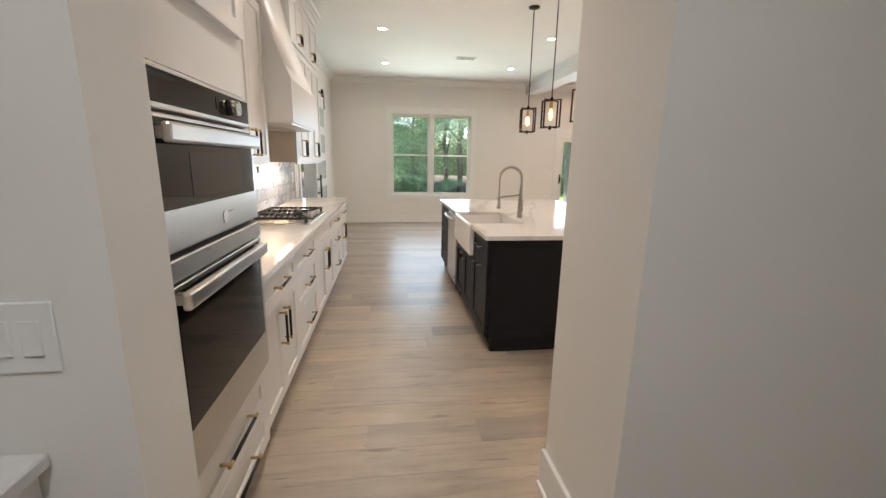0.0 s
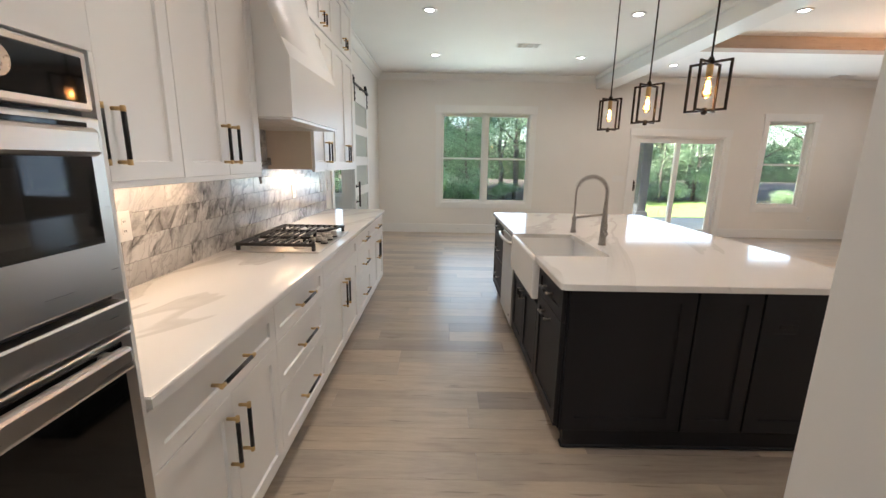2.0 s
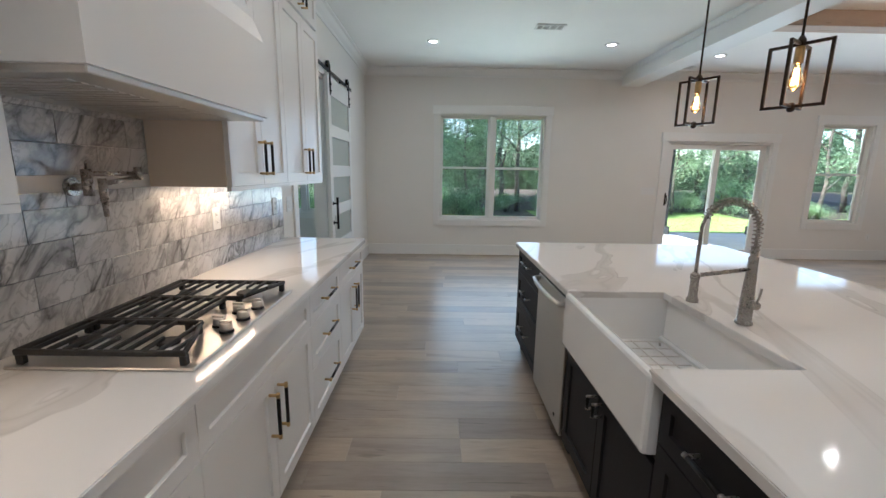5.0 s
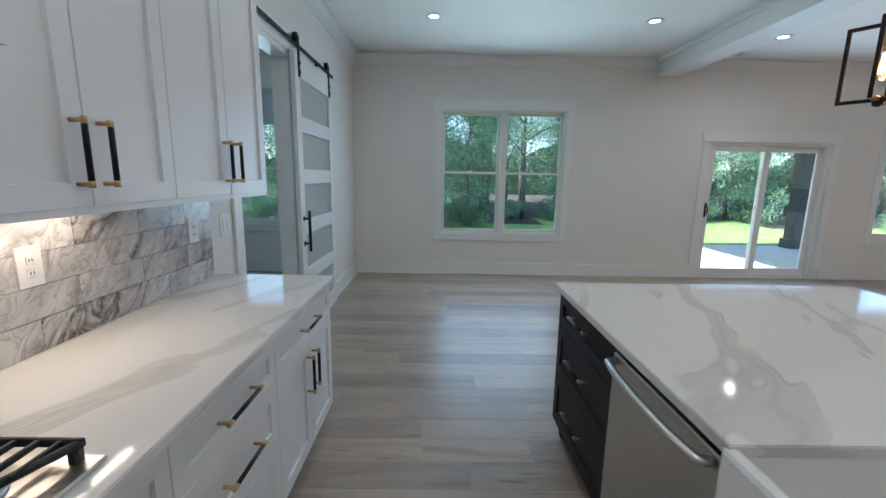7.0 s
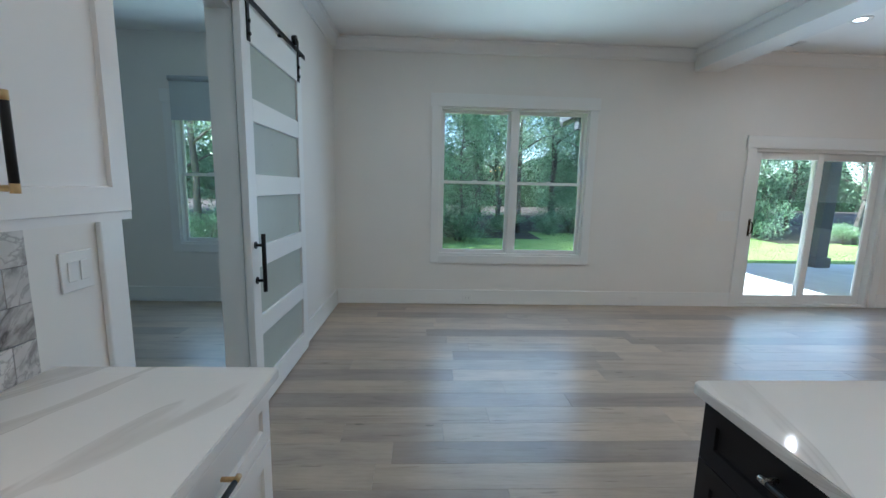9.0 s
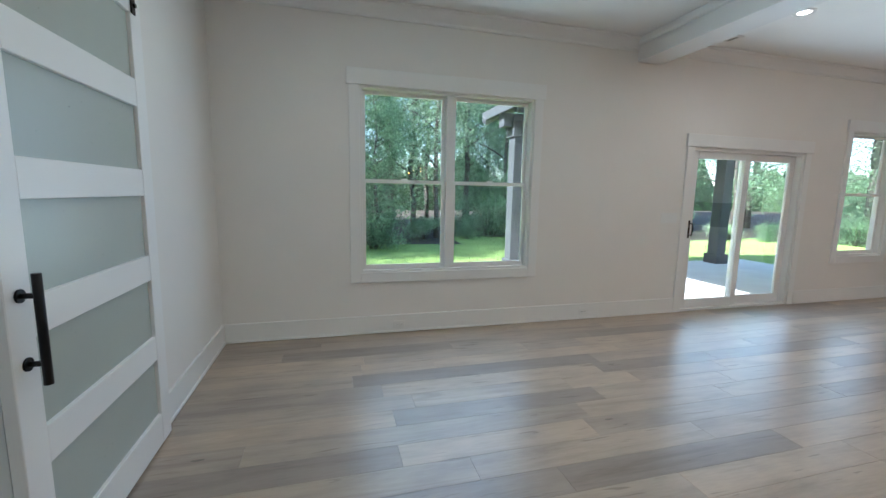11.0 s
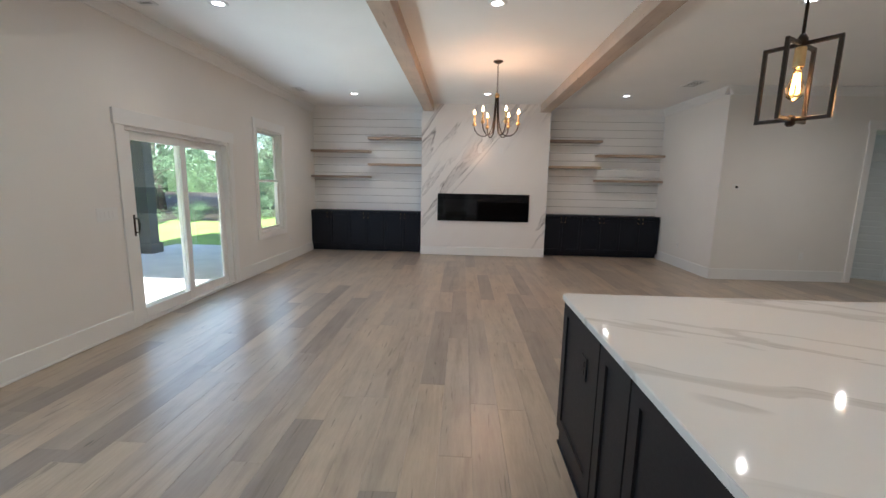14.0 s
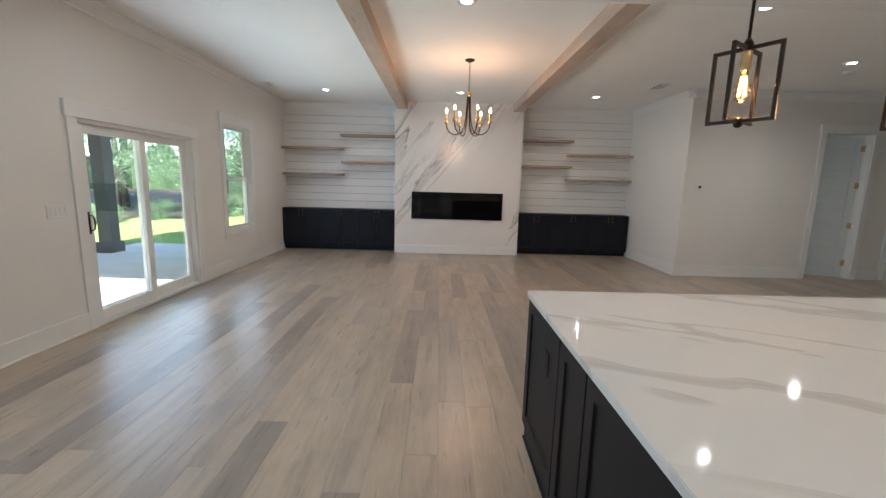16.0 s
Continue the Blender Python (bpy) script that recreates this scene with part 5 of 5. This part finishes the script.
plate("white triple rocker switch in the passage", "switch", pose(-0.318, 1.29, 1.133, 0, 0, 0), 0.165, 0.125, "rocker")
plate("white outlet plate on stone", "outlet", pose(FX0, 6.33, 2.22, 0, 0, -90), 0.075, 0.12, "outlet")
plate("white outlet plate on stone", "outlet", pose(FX0, 5.90, 2.22, 0, 0, -90), 0.075, 0.12, "outlet")
plate("white duplex outlet on wall", "outlet", pose(7.36, 0.96, 0.43, 0, 0, -90), 0.075, 0.12, "outlet")
plate("white duplex outlet on wall", "outlet", pose(8.44, 2.43, 0.42, 0, 0, 180), 0.075, 0.12, "outlet")
plate("dark outlet on the island panel", "outlet", pose(2.12, 3.385, 0.70, 0, 0, 0), 0.115, 0.07, "dark")
plate("dark outlet on the island panel", "outlet", pose(2.20, 6.063, 0.67, 0, 0, 180), 0.075, 0.115, "dark")


def thermostat():
    t = thing("thermostat", "small white wall thermostat with dark screen", "thermostat", "", pose(7.36, 2.17, 1.56, 0, 0, -90))
    boxpart("case", (-0.06, 0.06, -0.02, -0.0002, -0.045, 0.045), M_PLASTIC, t, 0.004)
    boxpart("screen", (-0.012, 0.028, -0.021, -0.02, -0.018, 0.018), M_SCREEN, t)


thermostat()


def ceiling_vent(x, y, w, d):
    t = thing("ceiling_vent", "white slatted ceiling air vent", "vent", "ceiling vents", Matrix.Translation((x, y, CEIL)))
    boxpart("backing", (-w / 2 + 0.02, w / 2 - 0.02, -d / 2 + 0.02, d / 2 - 0.02, -0.004, -0.0005), M_SLOT, t)
    bm = bmesh.new()
    for a, b, c, e in ((-w / 2, w / 2, -d / 2, -d / 2 + 0.025), (-w / 2, w / 2, d / 2 - 0.025, d / 2), (-w / 2, -w / 2 + 0.025, -d / 2 + 0.025, d / 2 - 0.025), (w / 2 - 0.025, w / 2, -d / 2 + 0.025, d / 2 - 0.025)):
        box(bm, a, b, c, e, -0.012, -0.0005, 0.002)
    part("rim", bm, M_TRIM, t)
    n = 3
    for k in range(n):
        xx = -w / 2 + w * (k + 1) / (n + 1)
        boxpart("divider", (xx - 0.008, xx + 0.008, -d / 2 + 0.025, d / 2 - 0.025, -0.010, -0.003), M_TRIM, t)
    for k in range(5):
        yy = -d / 2 + 0.035 + k * (d - 0.07) / 4
        boxpart("slat", (-w / 2 + 0.025, w / 2 - 0.025, yy - 0.003, yy + 0.003, -0.009, -0.004), M_TRIM, t)


ceiling_vent(1.63, 7.95, 0.34, 0.18)
ceiling_vent(4.18, 9.66, 0.34, 0.18)
ceiling_vent(7.85, 9.62, 0.34, 0.18)
ceiling_vent(7.2, 3.1, 0.40, 0.25)
t = thing("smoke_detector", "round white smoke detector on ceiling", "smoke detector", "", Matrix.Translation((6.1, 1.12, CEIL)))
part("case", lathe(bmesh.new(), [(0.05, -0.04), (0.062, -0.03), (0.066, -0.0005)], 22), M_PLASTIC, t)

# low counter in the passage
t = thing("passage_counter", "white counter top on low cabinet in the passage", "counter")
boxpart("top", (-1.8, -0.285, 0.92, 1.288, 0.885, 0.915), M_QUARTZ, t, 0.004)
boxpart("cabinet", (-1.8, -0.31, 0.945, 1.286, 0.004, 0.885), M_CAB, t)


# ---- outdoors ----
def edge(x):
    """Where the lawn meets the wood, behind the house."""
    stops = ((-60, 14.0), (-6, 14.6), (1, 16.4), (6, 19.6), (10, 18.8), (14, 17.4), (17, 14.5), (20, 9.0), (60, -40))
    for (a, p), (b, q) in zip(stops, stops[1:]):
        if x <= b:
            return p + (q - p) * max(0.0, (x - a) / (b - a))
    return stops[-1][1]


def rise(x, y):
    return -0.2 + min(0.5, 0.03 * max(0.0, y - edge(x)))


def ground():
    bm = bmesh.new()
    nx, ny = 100, 85
    grid = []
    for j in range(ny + 1):
        row = []
        for i in range(nx + 1):
            x, y = -90 + 200 * i / nx, YB - 40 + 170 * (j / ny)
            near = min(1.0, max(0.0, y - 14.5) / 5)
            row.append(bm.verts.new((x, y, rise(x, y) + 0.04 + 0.05 * noise.noise((x * 0.2, y * 0.2, 0)) * near if y > 13.5 else -0.16)))
        grid.append(row)
    for j in range(ny):
        for i in range(nx):
            f = bm.faces.new((grid[j][i], grid[j][i + 1], grid[j + 1][i + 1], grid[j + 1][i]))
            c = f.calc_center_median()
            # faces a metre past the edge take the dark ground colour
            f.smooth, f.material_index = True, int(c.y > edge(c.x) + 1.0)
    structure("ground", bm, [M_GRASS, M_WOODGROUND], "sunlit mown lawn running to the woods", "lawn")


ground()
structure("patio", box(bmesh.new(), 3.1, 9.9, YB + 0.16, 13.66, -0.3, -0.06, 0.01), M_CONCRETE, "pale concrete patio slab", "patio")


def porch():
    t = thing("porch_roof", "dark timber gabled porch roof over patio", "porch roof")
    for x in (3.55, 6.12, 8.67):
        p = boxpart("post", (x - 0.125, x + 0.125, 13.21, 13.46, 0.1, 2.55), M_POST, t, 0.004, "dark square porch post")
        boxpart("post_base", (x - 0.17, x + 0.17, 13.165, 13.505, -0.06, 0.16), M_POST, p, 0.01)
        boxpart("post_cap", (x - 0.165, x + 0.165, 13.17, 13.50, 2.50, 2.88), M_POST, p, 0.008)
    boxpart("header_beam", (3.2, 9.04, 13.22, 13.45, 2.68, 2.92), M_POST, t, 0.005)
    for sgn, xa in ((1, 3.1), (-1, 9.14)):
        bm = bmesh.new()
        xm = 6.12
        v = [bm.verts.new(p) for p in ((xa, YB + 0.16, 2.90), (xm, YB + 0.16, 4.4), (xm, 14.1, 4.4), (xa, 14.1, 2.90))]
        f = bm.faces.new(v)
        o = bmesh.ops.extrude_face_region(bm, geom=[f])
        for q in o["geom"]:
            if isinstance(q, bmesh.types.BMVert):
                q.co.z += 0.16
        part("roof_slope", bm, M_POST, t)
    for y in (14.0,):
        for sgn, xa in ((1, 3.1), (-1, 9.14)):
            part("rake_board", tube(bmesh.new(), [(xa, y, 2.88), (6.12, y, 4.36)], 0.09, 4), M_POST, t)
    for y in (10.9, 11.8, 12.7):
        boxpart("ceiling_joist", (3.2, 9.04, y - 0.05, y + 0.05, 2.84, 2.96), M_POST, t)


porch()


def leaf_mesh(name, count, clumps, size, material, parent, spread):
    """Many small bent leaves gathered in uneven clumps."""
    rng = np.random.default_rng(count + len(clumps))
    cl = np.array(clumps)
    idx = rng.integers(0, len(cl), count)
    c = cl[idx, :3] + rng.normal(0, 1, (count, 3)) * cl[idx, 3:4] * np.array([0.55, 0.55, 0.36]) * spread
    u = rng.normal(0, 1, (count, 3))
    u /= np.linalg.norm(u, axis=1)[:, None]
    w = np.cross(u, rng.normal(0, 1, (count, 3)))
    w /= np.linalg.norm(w, axis=1)[:, None]
    s = size * rng.uniform(0.6, 1.4, count)[:, None]
    verts = np.stack([c - u * s, c + w * s * 0.6, c + u * s], 1).reshape(-1, 3)
    faces = np.arange(count * 3).reshape(-1, 3)
    me = bpy.data.meshes.new(name)
    me.from_pydata(verts.tolist(), [], faces.tolist())
    me.materials.append(material)
    ob = new(name, me)
    ob.parent = parent
    return ob


def tree(label, height, seed, material, low):
    rnd = random.Random(seed)
    t = thing("tree", label, "tree", "trees of the wood")
    bm = bmesh.new()
    pts = [(0.25 * noise.noise((k * 0.7, seed, 0)), 0.25 * noise.noise((seed, k * 0.7, 3)), height * k / 9 - 0.25) for k in range(10)]
    tube(bm, pts, 0.1, 8, radii=[0.010 * height * (1 - k / 9.6) + 0.02 for k in range(10)])
    clumps = []
    for k in range(20):
        z = height * (low + (0.97 - low) * (k + rnd.random()) / 20)
        a = rnd.random() * 6.283
        reach = height * 0.26 * (1.05 - z / height) ** 0.5 * rnd.uniform(0.6, 1.15)
        base = (0, 0, z - reach * 0.35)
        tip = (reach * math.cos(a), reach * math.sin(a), z + reach * 0.1)
        mid = (tip[0] * 0.5, tip[1] * 0.5, z - reach * 0.05)
        tube(bm, [base, mid, tip], 0.04, 5, radii=[0.05 * height / 10, 0.03 * height / 10, 0.012])
        clumps += [(*tip, reach * 0.55 + 0.3), (*mid, reach * 0.4 + 0.25)]
    part("trunk", bm, M_BARK, t)
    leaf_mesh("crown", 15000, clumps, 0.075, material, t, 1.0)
    return t


def bush(label, size, seed, material):
    rnd = random.Random(seed)
    t = thing("bush", label, "bush", "undergrowth bushes")
    bm = bmesh.new()
    clumps = []
    for k in range(9):
        a, r = rnd.random() * 6.283, size * rnd.uniform(0.2, 0.7)
        z = size * rnd.uniform(0.3, 1.1)
        tube(bm, [(0.05 * math.cos(a), 0.05 * math.sin(a), -0.15), (r * 0.5 * math.cos(a), r * 0.5 * math.sin(a), z * 0.7), (r * math.cos(a), r * math.sin(a), z)], 0.02, 5, radii=[0.03, 0.02, 0.008])
        clumps.append((r * math.cos(a), r * math.sin(a), z * 0.9, size * 0.5))
    part("stems", bm, M_BARK, t)
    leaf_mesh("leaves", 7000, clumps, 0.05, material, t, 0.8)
    return t


def blades():
    """Grass blades over the lawn behind the house."""
    rng = np.random.default_rng(3)
    n = 60000
    x, y = rng.uniform(-9, 20, n), rng.uniform(10.6, 20.5, n)
    keep = ~((x > 3.0) & (x < 10.0) & (y < 14.1))
    x, y = x[keep], y[keep]
    z = np.array([rise(a, b) for a, b in zip(x, y)]) + 0.035
    a, h = rng.uniform(0, 6.283, len(x)), rng.uniform(0.02, 0.045, len(x))
    w = 0.006
    base = np.stack([x, y, z], 1)
    side = np.stack([np.cos(a) * w, np.sin(a) * w, 0 * a], 1)
    tip = base + np.stack([np.sin(a) * h * 0.5, -np.cos(a) * h * 0.5, h], 1)
    me = bpy.data.meshes.new("grass")
    me.from_pydata(np.stack([base - side, base + side, tip], 1).reshape(-1, 3).tolist(), [], np.arange(len(x) * 3).reshape(-1, 3).tolist())
    me.materials.append(M_BLADE)
    tagged(new("grass", me), "short mown green grass blades", "grass", kind="stuff")


TREES = [tree("tall dark-leaved woodland tree", 13.0, 1, M_LEAF, 0.22), tree("pale green woodland tree", 11.0, 2, M_LEAF2, 0.2), tree("slender woodland tree with high crown", 15.0, 3, M_LEAF2, 0.34), tree("leafy young woodland tree", 8.0, 4, M_LEAF, 0.12)]
BUSHES = [bush("dense dark green bush at the wood's edge", 1.6, 5, M_LEAF), bush("pale green shrub at the wood's edge", 1.3, 6, M_LEAF2)]
rnd = random.Random(11)


blades()
used = set()


def plant(kinds, x, y, s):
    k = rnd.randrange(len(kinds))
    m = pose(x, y, rise(x, y), 0, 0, rnd.uniform(0, 360))
    src = kinds[k]
    src_s = s * rnd.uniform(0.85, 1.2)
    if (id(kinds), k) in used:
        ob = copy_thing(src, m)
    else:
        used.add((id(kinds), k))
        ob = src
        ob.matrix_world = m
    ob.scale = (src_s,) * 3


for row in range(2):
    for k in range(21):
        x = -20 + k * 2.0 + rnd.uniform(-0.8, 0.8)
        plant(TREES, x, edge(x) + 1.2 + row * 3.6 + rnd.uniform(-0.8, 0.9), 0.58 + 0.2 * row)
for k in range(22):
    x = -20 + k * 1.9 + rnd.uniform(-0.6, 0.6)
    plant(TREES, x, edge(x) + 8.2 + rnd.uniform(-0.9, 0.9), 0.95)
for k in range(24):
    x = -18 + k * 1.6 + rnd.uniform(-0.4, 0.4)
    plant(BUSHES, x, edge(x) + 0.7 + rnd.uniform(-0.2, 0.9), rnd.uniform(0.45, 0.9))
for k in range(16):
    y = 5.0 + k * 0.8 + rnd.uniform(-0.3, 0.3)
    plant(BUSHES, 21.5 + rnd.uniform(-0.8, 0.8), y, 0.9)
for k in range(14):
    plant(TREES, 23.0 + 3.0 * (k % 2) + rnd.uniform(-1, 1), 4.0 + k * 1.1, 0.9)
# far woods: a ragged tree line behind the trees
bm = bmesh.new()
for a, b, n in (((-70, 33), (60, 33), 160), ((36, 33), (36, -10), 54)):
    rows = []
    for k in range(n + 1):
        x, y = a[0] + (b[0] - a[0]) * k / n, a[1] + (b[1] - a[1]) * k / n
        rows.append((bm.verts.new((x, y, -1)), bm.verts.new((x, y, 3.2 + 2.2 * noise.noise((x * 0.35, y * 0.35, 0)) + rnd.uniform(-0.7, 0.7)))))
    for p, q in zip(rows, rows[1:]):
        bm.faces.new((p[0], q[0], q[1], p[1]))
structure("backdrop", bm, paint("far_woods", (0.03, 0.06, 0.02), 0.9, 0.6, 2.0, 0.3), "dark green depth of the far woods", "woods")


# ---- pieces of walls and floor ----
def slab_mesh(name, w, d, h, c, material):
    """A flat piece, w by d by h, with its top edges eased by c; the origin is at a lower corner."""
    v = [(0, 0, 0), (w, 0, 0), (w, d, 0), (0, d, 0), (0, 0, h - c), (w, 0, h - c), (w, d, h - c), (0, d, h - c), (c, c, h), (w - c, c, h), (w - c, d - c, h), (c, d - c, h)]
    f = [(3, 2, 1, 0), (0, 1, 5, 4), (1, 2, 6, 5), (2, 3, 7, 6), (3, 0, 4, 7), (4, 5, 9, 8), (5, 6, 10, 9), (6, 7, 11, 10), (7, 4, 8, 11), (8, 9, 10, 11)]
    me = bpy.data.meshes.new(name)
    me.from_pydata(v, [], f)
    me.materials.append(material)
    return me


def plank_floor():
    floor = structure("floor", box(bmesh.new(), -4.9, 12.2, -3.5, YB + 0.004, -0.12, -0.012), M_SUB, "wide pale oak plank floor", "floor")
    pitch, gap, rnd = 0.19, 0.0008, random.Random(5)
    cache, far_v, far_f, count = {}, [], [], 0
    y = YB - 0.002
    while y > -3.3:
        y -= pitch
        x = -4.8 - rnd.random() * 1.6
        while x < 12.1:
            ln = rnd.choice((0.6, 0.9, 1.2, 1.5, 1.5, 1.8, 1.8, 2.1))
            x0, x1 = max(x, -4.8), min(x + ln, 12.1)
            x += ln
            if x1 - x0 < 0.05:
                continue
            near = x0 > -1.1 and x1 < 7.6 and y > 1.9 and count < 298
            if near:
                count += 1
                if ln not in cache:
                    cache[ln] = slab_mesh("plank", ln - gap, pitch - gap, 0.012, 0.0007, M_FLOOR)
                ob = new("plank", cache[ln])
                ob.parent = floor
                ob.location = (x0, y, -0.012)
            else:
                b, c = len(far_v), 0.0007
                w, d = x1 - x0 - gap, pitch - gap
                far_v += [(x0 + p, y + q, r) for p, q, r in ((0, 0, -0.012), (w, 0, -0.012), (w, d, -0.012), (0, d, -0.012), (0, 0, -c), (w, 0, -c), (w, d, -c), (0, d, -c), (c, c, 0), (w - c, c, 0), (w - c, d - c, 0), (c, d - c, 0))]
                far_f += [tuple(b + i for i in f) for f in ((0, 1, 5, 4), (1, 2, 6, 5), (2, 3, 7, 6), (3, 0, 4, 7), (4, 5, 9, 8), (5, 6, 10, 9), (6, 7, 11, 10), (7, 4, 8, 11), (8, 9, 10, 11))]
    me = bpy.data.meshes.new("planks")
    me.from_pydata(far_v, [], far_f)
    me.materials.append(M_FLOOR2)
    ob = tagged(new("planks", me), kind="stuff")
    ob.parent = floor


plank_floor()


def tile_splash():
    """Marble tiles in running bond between worktop and wall cabinets, higher behind the hood."""
    bm = bmesh.new()
    box(bm, XL - 0.0005, XL + 0.0035, 2.363, 6.12, 0.915, 1.386)
    box(bm, XL - 0.0005, XL + 0.0035, 3.72, 4.628, 1.386, 1.678)
    back = structure("backsplash", bm, M_GROUT, "grey-veined marble tile backsplash", "backsplash")
    th, tw, g = 0.1045, 0.305, 0.002
    cache = {}
    for r in range(8):
        z0, z1 = 0.9165 + r * th, 0.9165 + (r + 1) * th
        lo, hi = (2.366, 6.118) if z0 < 1.38 else (3.722, 4.626)
        if z0 < 1.38 < z1 - 0.01:
            z1 = 1.387
        z1 = min(z1, 1.677)
        y = 2.388 - (tw / 2 if r % 2 else 0)
        while y < hi:
            a, b = max(y, lo), min(y + tw, hi)
            y += tw
            if b - a < 0.02:
                continue
            key = (round(b - a, 3), round(z1 - z0, 3))
            if key not in cache:
                me = slab_mesh("tile", key[0] - g, key[1] - g, 0.008, 0.0008, M_TILE)
                me.transform(Matrix(((0, 0, 1, 0), (1, 0, 0, 0), (0, 1, 0, 0), (0, 0, 0, 1))))
                cache[key] = me
            ob = new("tile", cache[key])
            ob.parent = back
            ob.location = (XL + 0.003, a, z0)


tile_splash()


def shiplap(y0, y1, parent):
    h = 0.165
    me = slab_mesh("board", y1 - y0, h - 0.006, 0.012, 0.002, M_TRIM)
    me.transform(Matrix(((0, 0, -1, 0), (1, 0, 0, 0), (0, 1, 0, 0), (0, 0, 0, 1))))
    me.flip_normals()
    k = 0
    while 0.905 + (k + 1) * h < CEIL + 0.02:
        ob = new("board", me)
        ob.parent = parent
        ob.location = (XR + 0.0005, y0, 0.905 + k * h)
        k += 1


for nm, a, b in (("shiplap_1", FY1 + 0.002, YB - 0.001), ("shiplap_2", 2.431, FY0 - 0.002)):
    s = structure(nm, box(bmesh.new(), XR - 0.001, XR + 0.001, a, b, 0.0, CEIL), M_GAP, "white horizontal shiplap boards with dark gaps", "shiplap")
    shiplap(a, b, s)
